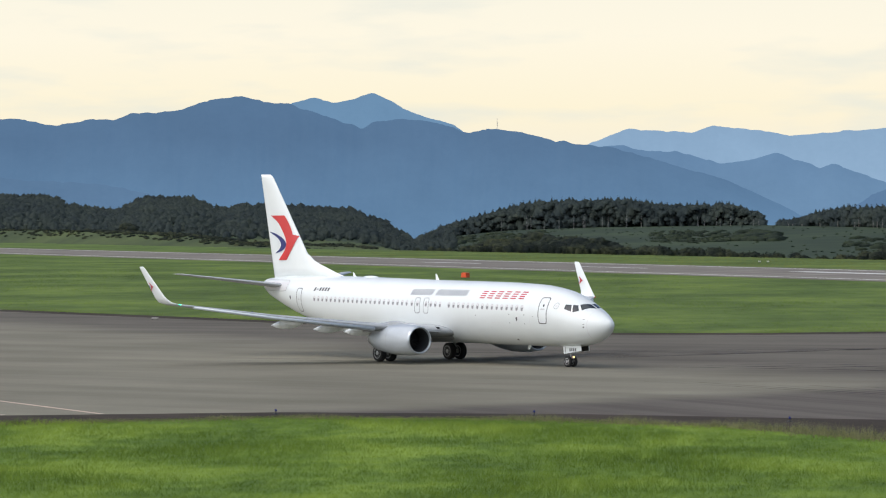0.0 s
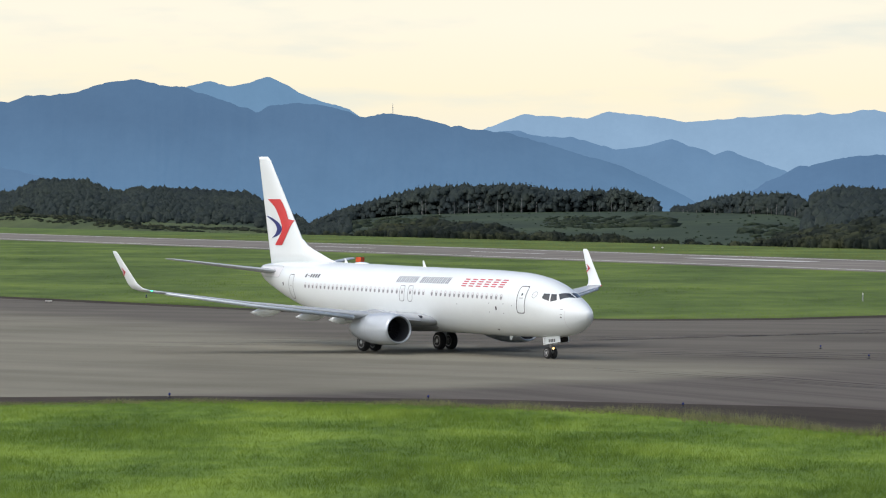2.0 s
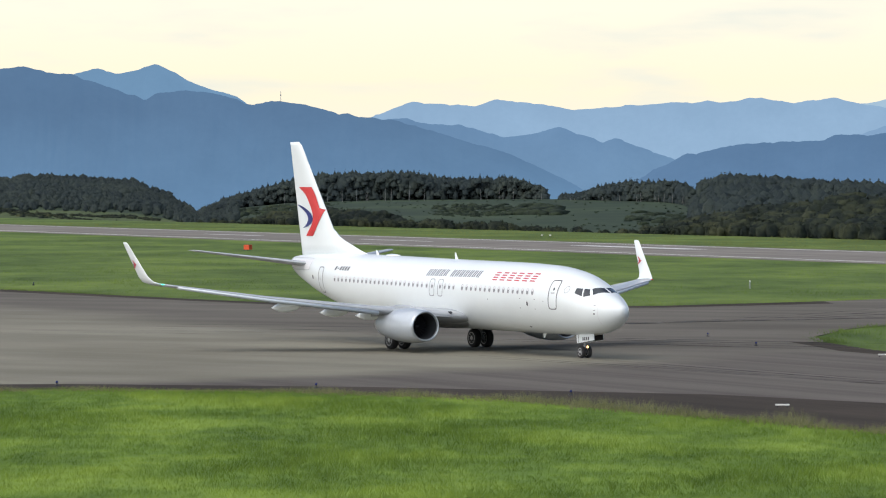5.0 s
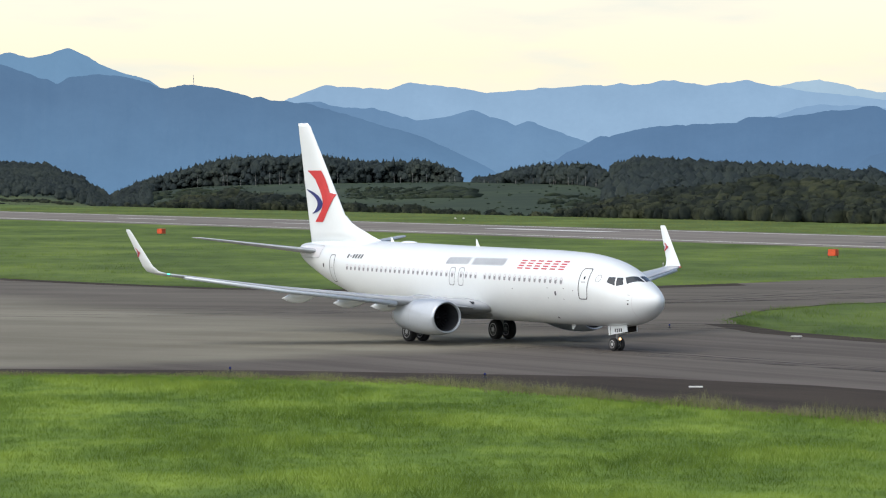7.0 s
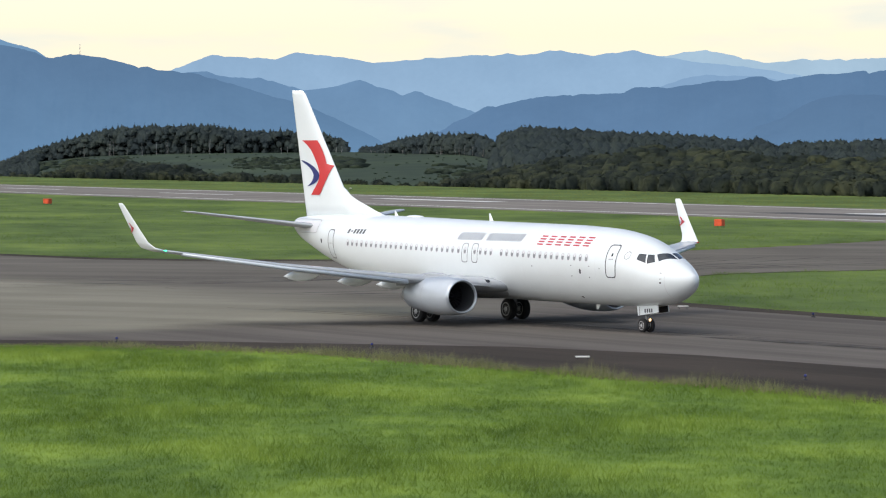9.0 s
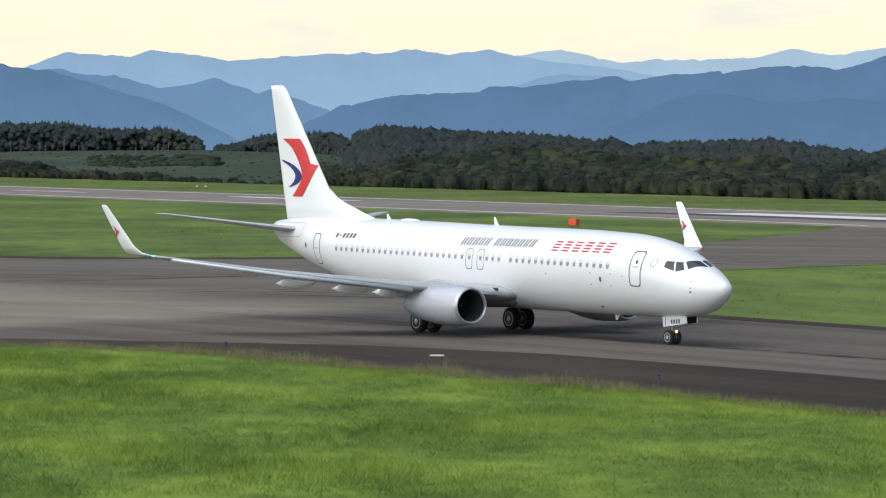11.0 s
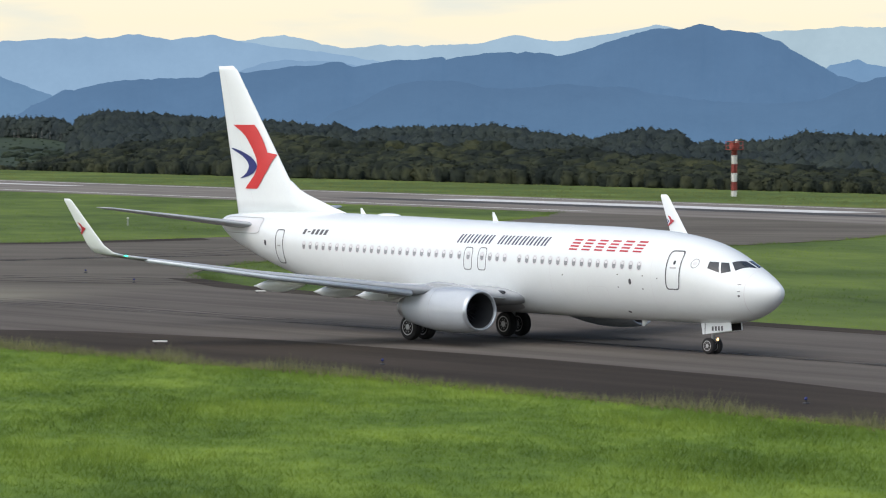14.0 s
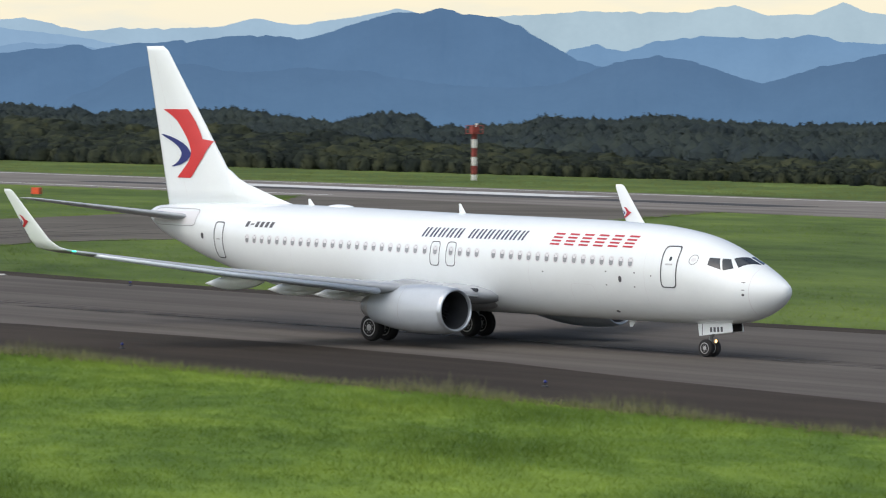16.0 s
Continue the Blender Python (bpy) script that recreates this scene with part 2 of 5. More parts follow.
# conifers carry the same painted haze blue as the far broadleaf woods
M_PINE = leaf_mat("hazed_conifer_foliage", (0.031, 0.045, 0.049), (0.037, 0.052, 0.053), (0.044, 0.057, 0.055))
M_BARK = paint("pale_bark", (0.30, 0.29, 0.27), 0.9, vary=0.25)
M_WHITE = paint("white_aircraft_paint", (0.79, 0.828, 0.828), 0.25, vary=0.02, scale=0.7, coat=0.3)
M_GREYWING = paint("pale_grey_wing_paint", (0.40, 0.42, 0.44), 0.22, vary=0.05, scale=0.8)
M_SLAT = paint("blue_grey_slat", (0.55, 0.60, 0.64), 0.3, 0.25, vary=0.05, scale=0.9)
M_NACELLE = paint("nacelle_paint", (0.45, 0.49, 0.53), 0.28, vary=0.05, scale=0.9, coat=0.9)
M_BELLY = paint("grey_belly_paint", (0.33, 0.335, 0.345), 0.4, vary=0.06)
M_METAL = paint("polished_metal", (0.46, 0.50, 0.54), 0.32, 0.6, vary=0.05)
M_DARKMETAL = paint("dark_metal", (0.05, 0.05, 0.055), 0.45, 0.6, vary=0.2, scale=5)
M_STEEL = paint("gear_steel", (0.45, 0.45, 0.45), 0.4, 0.5, vary=0.15, scale=6)
M_TYRE = paint("tyre_rubber", (0.022, 0.021, 0.021), 0.85, vary=0.25, scale=6, bump=0.3)
M_RIM = paint("grey_wheel_rim", (0.50, 0.50, 0.50), 0.4, 0.3, vary=0.15, scale=8)
M_GLASS = paint("dark_cabin_glass", (0.035, 0.042, 0.050), 0.10, vary=0.2, scale=3)
M_GLASS.node_tree.nodes["Principled BSDF"].inputs["Specular IOR Level"].default_value = 0.5
M_PANE = paint("grey_window_pane", (0.30, 0.31, 0.32), 0.25, vary=0.15, scale=3)
M_FRAME = paint("window_surround", (0.66, 0.66, 0.67), 0.4, vary=0.03)
M_OUTLINE = paint("dark_grey_outline", (0.09, 0.09, 0.10), 0.5, vary=0.1)
M_NAVY = paint("navy_paint", (0.022, 0.03, 0.16), 0.35, vary=0.05)
M_INK = paint("dark_blue_grey_paint", (0.055, 0.06, 0.11), 0.4, vary=0.06)
M_RED = paint("red_paint", (0.60, 0.035, 0.035), 0.35, vary=0.05)
M_LETTER_RED = paint("deep_red_lettering_paint", (0.46, 0.03, 0.045), 0.35, vary=0.05)
M_ORANGE = paint("orange_red_box_paint", (0.75, 0.09, 0.02), 0.5, vary=0.1)
M_SIGNWHITE = paint("white_marker_paint", (0.78, 0.77, 0.72), 0.5, vary=0.06)
M_BLUELENS = paint("blue_glass_lens", (0.03, 0.04, 0.18), 0.15, vary=0.1)
M_LAMP = glow("taxi_lamp_glow", (1.0, 0.55, 0.18, 1), 5.0)
M_GREENLAMP = glow("green_lamp_glow", (0.05, 0.8, 0.4, 1), 3.0)


# ---- building helpers ----
def part(name, bm, material, parent=None, label="", smooth=False):
    me = bpy.data.meshes.new(name)
    bmesh.ops.recalc_face_normals(bm, faces=bm.faces)
    bm.to_mesh(me)
    bm.free()
    me.materials.append(material)
    if smooth:
        me.polygons.foreach_set("use_smooth", [True] * len(me.polygons))
    ob = new(name, me)
    if parent is not None:
        ob.parent = parent
    if label:
        ob["label"] = label
    return ob


def raw(name, verts, faces, material, parent=None, label="", smooth=False):
    me = bpy.data.meshes.new(name)
    me.from_pydata([tuple(map(float, v)) for v in verts], [], faces)
    me.materials.append(material)
    if smooth:
        me.polygons.foreach_set("use_smooth", [True] * len(me.polygons))
    ob = new(name, me)
    if parent is not None:
        ob.parent = parent
    if label:
        ob["label"] = label
    return ob


def outward(tri):
    """Loose triangles all wound to face the terrace."""
    flip = (np.cross(tri[:, 1] - tri[:, 0], tri[:, 2] - tri[:, 0])[:, :2] * tri[:, 0, :2]).sum(-1) > 0
    tri[flip] = tri[flip][:, [0, 2, 1]]
    return tri


def triangles(name, pts, material, upright=False):
    """Loose triangles (count, 3, 3) as one mesh."""
    pts = outward(np.array(pts, dtype=float))
    n = len(pts)
    me = bpy.data.meshes.new(name)
    me.vertices.add(n * 3)
    me.vertices.foreach_set("co", np.ascontiguousarray(pts, dtype=np.float32).ravel())
    me.loops.add(n * 3)
    me.loops.foreach_set("vertex_index", np.arange(n * 3, dtype=np.int32))
    me.polygons.add(n)
    me.polygons.foreach_set("loop_start", np.arange(0, n * 3, 3, dtype=np.int32))
    me.update(calc_edges=True)
    if upright:
        # soft turf: lit as the lie of the field, not blade by blade
        me.polygons.foreach_set("use_smooth", np.ones(n, dtype=bool))
        up = np.random.default_rng(3).normal(0, 0.14, (n * 3, 3)) + np.array((0, -0.12, 1.0))
        me.normals_split_custom_set_from_vertices((up / np.linalg.norm(up, axis=1)[:, None]).tolist())
    me.materials.append(material)
    return new(name, me)


def loft(rings, caps=True, closed=True):
    bm = bmesh.new()
    loops = [[bm.verts.new(p) for p in r] for r in rings]
    for r1, r2 in zip(loops, loops[1:]):
        k = len(r1)
        for i in range(k if closed else k - 1):
            bm.faces.new((r1[i], r1[(i + 1) % k], r2[(i + 1) % k], r2[i]))
    if caps:
        bm.faces.new(loops[0][::-1])
        bm.faces.new(loops[-1])
    return bm


def box_into(bm, size, at=(0, 0, 0), bevel=0.0, rot=None):
    m = Matrix.Translation(at) @ (rot.to_4x4() if rot else Matrix()) @ Matrix.Diagonal((*size, 1))
    made = bmesh.ops.create_cube(bm, size=1, matrix=m)["verts"]
    if bevel:
        edges = list({e for v in made for e in v.link_edges})
        bmesh.ops.bevel(bm, geom=edges, offset=bevel, segments=2, affect="EDGES")
    return bm


def tube_into(bm, p, q, r1, r2=None, seg=12):
    p, q = Vector(p), Vector(q)
    m = Matrix.Translation((p + q) / 2) @ (q - p).to_track_quat("Z", "Y").to_matrix().to_4x4()
    bmesh.ops.create_cone(bm, cap_ends=True, segments=seg, radius1=r1, radius2=r1 if r2 is None else r2, depth=(q - p).length, matrix=m)
    return bm


def slab(name, outline, z, thick, material, label=""):
    bm = bmesh.new()
    top = [bm.verts.new((x, y, z)) for x, y in outline]
    low = [bm.verts.new((x, y, z - thick)) for x, y in outline]
    n = len(top)
    edges = [bm.edges.new((top[i], top[(i + 1) % n])) for i in range(n)]
    bmesh.ops.triangle_fill(bm, edges=edges, use_beauty=True)
    for i in range(n):
        bm.faces.new((top[i], low[i], low[(i + 1) % n], top[(i + 1) % n]))
    return part(name, bm, material)


# ---- the lie of the land ----
RUN = Vector((91.0, 462.0))
ALONG = Vector((0.3756, -0.9268))
ACROSS = Vector((0.9268, 0.3756))


def on_runway(u, v):
    p = RUN + ALONG * u + ACROSS * v
    return (p.x, p.y)


# tops of the woods and of the scrub before them: heading and height in degrees, as seen from the terrace
WOOD = [(-14, .3), (-9, .37), (-8.04, .38), (-7.76, .34), (-7.68, .26), (-7.0, .18), (-6.53, .36), (-5.9, .34), (-5.5, .2), (-5.1, .255), (-4.3, .213),
        (-3.67, .187), (-3.19, .01), (-2.87, -.19), (-2.75, -.254), (-2.31, -.07), (-1.75, .094), (-1.19, .244), (-.63, .282), (.17, .296), (.8, .214),
        (1.76, .211), (2.13, .075), (2.19, -.09), (2.36, -.09), (2.87, .09), (3.3, .17), (4.06, .169), (4.27, .06), (4.37, .185), (4.69, .275), (5.25, .25),
        (6.05, .2), (6.84, .18), (7.6, .1), (8.0, .12), (8.23, 0), (8.47, .068), (9.6, .093), (10.2, .122), (11.1, -.015), (11.57, -.07), (12.29, .075)]
WOOD += [(12.85, .04), (12.95, -.11), (13.65, -.09), (14.27, -.063), (14.59, .035), (15.5, 0), (16.14, .074), (17.18, -.02), (18.45, -.045), (19.4, 0), (26, .05)]
SCRUB = [(-14, -.9), (-3.6, -.9), (-3, -.5), (-2.1, -.47), (-1.67, -.33), (-1.0, -.27), (-.2, -.33), (.15, -.45), (1.5, -.5), (2.9, -.6),
         (3.5, -.58), (4.3, -.37), (5.25, -.213), (6.44, -.093), (7.24, -.1), (8.3, -.2), (9.9, -.224), (11.5, -.29), (13, -.4), (14.9, -.52), (16.5, -.64), (18, -.6), (26, -.6)]
# bare hillside under the wood's trunks
BARE = [(-14, -.3), (-3, -.3), (-2.2, -.25), (-1.43, -.17), (-.23, -.13), (2.1, -.105), (3.9, -.14), (4.2, -.2), (5.0, -.6), (26, -.9)]


# grassy bank before the wooded dome
BANK = [(-14, -.2), (-8.6, -.15), (-7.6, -.17), (-7, -.2), (-6, -.24), (-5.2, -.34), (-4.2, -.44), (-3, -.6), (26, -2)]


def level(table, heading):
    return np.interp(heading, [p[0] for p in table], [p[1] for p in table])


def rim(heading, offset):
    """Distance at which a line parallel to the runway, so far beyond its near edge, is met."""
    a = np.radians(np.clip(heading, -14, 26))
    return (offset + RUN.dot(ACROSS)) / (np.sin(a) * ACROSS.x + np.cos(a) * ACROSS.y)


def rise(heading, el, dist):
    return EYE[2] + np.tan(np.radians(el)) * dist


def ridge_distance(heading):
    return rim(heading, 128) + np.interp(heading, [-14, -3, -2.6, 2, 5, 10, 26], [1300, 1200, 800, 900, 560, 380, 340])


WOOD_TALL = 9.0


def land(heading, r):
    """Height of the ground."""
    h = np.asarray(heading, float)
    inside = (h > -14) & (h < 26)
    d0, d1 = rim(h, 132), ridge_distance(h)
    top = rise(h, level(WOOD, h), d1) - WOOD_TALL
    foot = np.maximum(rise(h, level(BARE, h), d1), -8)
    top = np.where((h > -2.3) & (h < 4.3), foot, top)
    base = -0.04 - 1.5 * np.clip((r - d0) / 30, 0, 1)
    up = np.clip((r - d0 - 30) / np.maximum(d1 - d0 - 30, 1), 0, 1)
    z = base + (top - base) * up ** 0.85
    b0 = rim(h, 128)
    swell = np.clip((r - b0) / 60, 0, 1) * np.clip((b0 + 330 - r) / 150, 0, 1)
    bank = (rise(h, level(BANK, h), np.minimum(r, b0 + 180)) + 1.5) * swell ** 0.7 - 1.5
    z = np.where(h < -3, np.maximum(z, bank), z)
    past = np.clip((r - d1) / 500, 0, 1)
    z = z - past * (np.maximum(z, 0) + 25)
    return np.where(inside, z, np.where(r > 900, -0.04 - np.clip((r - 900) / 400, 0, 1) * 25, -0.04))


NEAR_EDGE = [(-300, 150), (-60, 178), (-27, 186), (-15.5, 191.5), (-5, 190), (5, 183), (15, 166), (22.6, 152), (31, 134.5), (40, 115), (60, 79), (100, 11), (150, -75)]


def build_ground():
    hs = np.concatenate([np.arange(-14, 26.01, 0.2), np.arange(30, 344, 6.0), [345.9]])
    hs[-1] = 345.99
    rs = np.concatenate([[0.01], np.arange(10, 400, 10), np.arange(400, 2200, 12), np.geomspace(2200, 4950, 70)])
    hh, rr = np.meshgrid(hs, rs, indexing="ij")
    hv = np.where(hh > 180, hh - 360, hh)
    z = land(hv, rr)
    x, y = rr * np.sin(np.radians(hh)), rr * np.cos(np.radians(hh))
    verts = np.stack([x, y, z], -1).reshape(-1, 3)
    n, m = len(hs), len(rs)
    faces = []
    for i in range(n):
        j = (i + 1) % n
        faces += [(i * m + k, i * m + k + 1, j * m + k + 1, j * m + k) for k in range(m - 1)]
    faces.append(tuple(i * m for i in range(n))[::-1])
    ob = raw("ground", verts, faces, M_GROUND, smooth=True)
    ob.data.materials.append(M_HILL)
    mid = [(i, k) for i in range(n) for k in range(m - 1)]
    ob.data.materials.append(M_FIELD)
    ex, ey = [p[0] for p in NEAR_EDGE], [p[1] for p in NEAR_EDGE]
    far_side = []
    for i, k in mid:
        past = rs[k] + 8 > 20 and y[i, k] - 2 > np.interp(x[i, k], ex, ey)
        if hv[i, 0] < -3 and -14 <= hv[i, 0] and rim(hv[i, 0], 120) < rs[k] < rim(hv[i, 0], 128) + 250:
            far_side.append(3)
            continue
        far_side.append(1 if -14 <= hv[i, 0] <= 26 and rs[k] > rim(hv[i, 0], 140) else 2 if past else 0)
    ob.data.materials.append(M_BANK)
    ob.data.polygons.foreach_set("material_index", far_side + [0])
    tagged(ob, "green airfield meadow falling to a wooded valley", "ground", kind="structure")


build_ground()

ISLAND_EDGE = [(190, -50), (100, 103), (60.5, 171.6), (56, 179), (51.6, 188), (46, 200), (37.6, 218), (32.8, 229), (28.6, 240), (27, 252), (27.5, 263), (31.5, 278), (37.6, 291), (43, 296),
               (52, 301), (59, 309), (74, 321), (93, 345), (105, 366), (120, 390.5)]
FAR_EDGE = [(91, 462), (85, 440), (77, 418), (66, 390), (53, 369), (37, 347), (22.4, 332), (12, 328.7), (1, 329.5), (-8, 335), (-17, 348), (-34, 376), (-63, 419), (-160, 570), (-300, 790)]
tagged(slab("taxiway", NEAR_EDGE + ISLAND_EDGE + FAR_EDGE, 0.0, 0.3, M_TAXIWAY), "worn grey brown asphalt taxiway running into pale concrete apron", "taxiway", kind="structure")
tagged(slab("runway", [on_runway(-1400, 0.02), on_runway(900, 0.02), on_runway(900, 54), on_runway(-1400, 54)], 0.0, 0.3, M_RUNWAY), "long grey asphalt runway with white edge lines", "runway", kind="structure")
tagged(slab("shoulder", NEAR_EDGE[1:] + [(153, -73), (103, 13), (66.5, 83), (47.5, 120), (40, 141), (37.5, 150), (31.5, 163.5), (22.5, 179), (15, 186.8), (-1, 193.2), (-15.7, 195.5), (-29, 192.5), (-60, 185)], 0.008, 0.006, M_SHOULDER),
       "dark brown asphalt shoulder along the grass", "shoulder", kind="structure")
isl = ISLAND_EDGE[1:]
band = [(x - 2.2, y + (-1.5 if y < 250 else 1.0)) for x, y in isl[:9]]
tagged(slab("shoulder", isl[:9] + band[::-1], 0.008, 0.006, M_SHOULDER), "dark asphalt shoulder round the grass island", "shoulder", kind="structure")
far = FAR_EDGE[5:13]
tagged(slab("shoulder", far + [(x, y - (5 if -20 < x < 30 else 7)) for x, y in far][::-1], 0.008, 0.006, M_SHOULDER), "dark asphalt shoulder along the far grass", "shoulder", kind="structure")


def strip(name, p, q, wide, material, label, z=0.016):
    p, q = Vector(p), Vector(q)
    s = Vector((-(q - p).y, (q - p).x)).normalized() * wide / 2
    tagged(slab(name, [tuple(p - s), tuple(q - s), tuple(q + s), tuple(p + s)], z, 0.01, material), label, "marking", kind="structure")


strip("edge_line", on_runway(-1300, 6), on_runway(-3, 6), 0.9, M_MARK, "worn white runway edge line")
strip("edge_line", on_runway(-1300, 49), on_runway(800, 49), 0.9, M_MARK, "worn white runway edge line")
strip("aiming_mark", on_runway(-78, 33), on_runway(12, 33), 9, M_MARK, "broad white aiming point marking on the runway")
strip("aiming_mark", on_runway(-240, 34), on_runway(-195, 34), 4, M_MARK, "white touchdown marking on the runway")
strip("aiming_mark", on_runway(110, 46), on_runway(160, 46), 3, M_MARK, "white touchdown marking on the runway")
strip("centre_line", on_runway(-420, 29), on_runway(-385, 29), 1.2, M_MARK, "worn white runway centre line dash")
strip("centre_line", on_runway(-330, 29), on_runway(-295, 29), 1.2, M_MARK, "worn white runway centre line dash")
strip("rubber_mark", on_runway(-90, 24), on_runway(60, 24), 7, M_RUBBER_MARK, "dark tyre rubber on the touchdown zone", 0.012)
strip("apron_line", (-33.5, 212), (-24.4, 193.9), 0.25, M_LINE, "pale orange apron guide line")
strip("apron_line", (-34, 193.6), (-29, 193.2), 0.3, M_LINE, "pale orange apron guide line")


M_TYREMARK = rubber_film("tyre_marks", (0.048, 0.043, 0.036), 0.5)


MARKS = []


def tyre_mark(p, c, q, wide):
    """A curved streak of rubber where turning wheels have passed."""
    p, c, q = Vector(p), Vector(c), Vector(q)
    left, right = [], []
    for k in range(25):
        t = k / 24
        at = p * (1 - t) ** 2 + c * 2 * t * (1 - t) + q * t * t
        way = ((c - p) * (1 - t) + (q - c) * t).normalized()
        side = Vector((-way.y, way.x)) * wide / 2 * math.sin(math.pi * min(max(t, 0.03), 0.97)) ** 0.5
        left.append(tuple(at + side))
        right.append(tuple(at - side))
    MARKS.append(p)
    tagged(slab("tyre_mark", left + right[::-1], 0.0100 + 0.0012 * len(MARKS), 0.0005, M_TYREMARK), "curved dark rubber mark on the asphalt", "tyre mark", kind="structure")


for k in range(7):
    tyre_mark((-30 + 3 * k, 262 + 4 * k), (16 + 0.8 * k, 262 + 3 * k), (44 + 4 * k, 338 - 2 * k), 0.5 + 0.3 * (k % 3))
for k in range(4):
    tyre_mark((4 + 2 * k, 254 + 2 * k), (14 + k, 250 + 2 * k), (26 + 2 * k, 240 + 3 * k), 1.1)
for k in range(5):
    tyre_mark((2 + 3 * k, 232 - 2 * k), (26 + 2 * k, 196 - 4 * k), (62 + k, 128 - 4 * k), 0.35 + 0.3 * (k % 2))
tyre_mark((-0.9, 266.5), (-3.4, 262.6), (1.2, 260.0), 0.3)


# ---- distance: mountain ranges and the evening sky ----
def range_of(name, dist, profile, colour, low, label, foot=-0.5):
    """One range: a rough slope that rises to its skyline."""
    hs = np.arange(-16, 27.0, 0.04)
    pe = np.interp(hs, [p[0] for p in profile], [p[1] for p in profile])
    rng = np.random.default_rng(int(dist))
    rough = np.interp(hs, np.arange(-16, 27.1, 0.12), rng.normal(0, 0.008, 360)) + rng.normal(0, 0.0028, len(hs))
    pe = np.where(pe > -0.45, pe + rough, pe)
    rows = 8
    verts = []
    for k in range(rows + 1):
        f = k / rows
        d = dist - 160 * (1 - f)
        bump = rng.normal(0, 6, len(hs)) * (1 - f) * f
        el = foot + (pe - foot) * f
        for h, e_, b_ in zip(hs, el, bump):
            a_ = math.radians(h)
            verts.append(((d + b_) * math.sin(a_), (d + b_) * math.cos(a_), EYE[2] + math.tan(math.radians(e_)) * d))
    n = len(hs)
    faces = [(k * n + i, k * n + i + 1, (k + 1) * n + i + 1, (k + 1) * n + i) for k in range(rows) for i in range(n - 1)]
    ob = raw(name, verts, faces, distance_haze_mat(name + "_air", lin(*colour), lin(*low), 0.022 * dist), smooth=True)
    tagged(ob, label, "mountain", kind="structure")


OFF = -0.5
# each colour pair is haze blue painted into the glow: skyline, then foot
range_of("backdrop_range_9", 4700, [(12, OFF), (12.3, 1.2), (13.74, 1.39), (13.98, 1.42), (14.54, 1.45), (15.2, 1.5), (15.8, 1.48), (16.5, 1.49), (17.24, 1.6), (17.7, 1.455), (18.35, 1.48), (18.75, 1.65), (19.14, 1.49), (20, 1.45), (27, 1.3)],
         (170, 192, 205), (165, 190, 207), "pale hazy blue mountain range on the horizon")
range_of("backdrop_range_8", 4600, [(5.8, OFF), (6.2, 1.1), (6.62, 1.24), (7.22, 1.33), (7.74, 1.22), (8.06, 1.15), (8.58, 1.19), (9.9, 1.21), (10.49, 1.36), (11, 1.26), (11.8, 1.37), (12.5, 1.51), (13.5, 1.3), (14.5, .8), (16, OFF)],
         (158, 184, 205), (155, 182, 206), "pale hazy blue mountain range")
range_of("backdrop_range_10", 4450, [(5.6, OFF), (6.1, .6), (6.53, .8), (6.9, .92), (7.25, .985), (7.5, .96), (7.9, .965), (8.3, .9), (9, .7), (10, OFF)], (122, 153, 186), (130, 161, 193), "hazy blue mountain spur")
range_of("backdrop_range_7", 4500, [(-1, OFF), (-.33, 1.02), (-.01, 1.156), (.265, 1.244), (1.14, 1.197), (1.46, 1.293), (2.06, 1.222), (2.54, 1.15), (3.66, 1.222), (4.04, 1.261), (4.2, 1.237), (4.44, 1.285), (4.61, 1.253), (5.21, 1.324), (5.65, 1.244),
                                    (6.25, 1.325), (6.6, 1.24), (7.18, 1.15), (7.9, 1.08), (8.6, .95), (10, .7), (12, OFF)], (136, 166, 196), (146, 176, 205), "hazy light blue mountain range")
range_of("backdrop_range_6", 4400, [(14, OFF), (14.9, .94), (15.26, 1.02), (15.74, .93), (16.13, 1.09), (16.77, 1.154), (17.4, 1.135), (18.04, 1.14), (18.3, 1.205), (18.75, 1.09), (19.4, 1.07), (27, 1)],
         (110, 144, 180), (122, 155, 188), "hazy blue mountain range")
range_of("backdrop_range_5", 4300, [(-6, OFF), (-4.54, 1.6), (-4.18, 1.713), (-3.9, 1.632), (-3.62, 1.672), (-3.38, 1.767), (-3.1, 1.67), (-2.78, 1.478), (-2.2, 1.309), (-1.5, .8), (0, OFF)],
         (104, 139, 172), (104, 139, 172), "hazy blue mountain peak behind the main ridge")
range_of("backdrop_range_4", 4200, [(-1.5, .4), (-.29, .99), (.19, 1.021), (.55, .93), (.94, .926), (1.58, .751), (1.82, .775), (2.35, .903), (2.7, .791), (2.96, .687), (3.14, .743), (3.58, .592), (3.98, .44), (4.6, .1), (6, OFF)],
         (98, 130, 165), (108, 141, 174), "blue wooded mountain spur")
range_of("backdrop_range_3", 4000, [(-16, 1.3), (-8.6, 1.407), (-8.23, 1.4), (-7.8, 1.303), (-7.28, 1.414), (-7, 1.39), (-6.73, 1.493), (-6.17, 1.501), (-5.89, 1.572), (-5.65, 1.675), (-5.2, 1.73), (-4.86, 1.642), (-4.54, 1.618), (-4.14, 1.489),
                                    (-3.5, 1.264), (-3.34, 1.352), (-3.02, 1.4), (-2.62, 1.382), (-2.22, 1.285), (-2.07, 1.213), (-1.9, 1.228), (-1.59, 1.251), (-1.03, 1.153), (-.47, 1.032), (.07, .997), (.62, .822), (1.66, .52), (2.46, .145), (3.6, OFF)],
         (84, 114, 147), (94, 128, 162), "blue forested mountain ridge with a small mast")
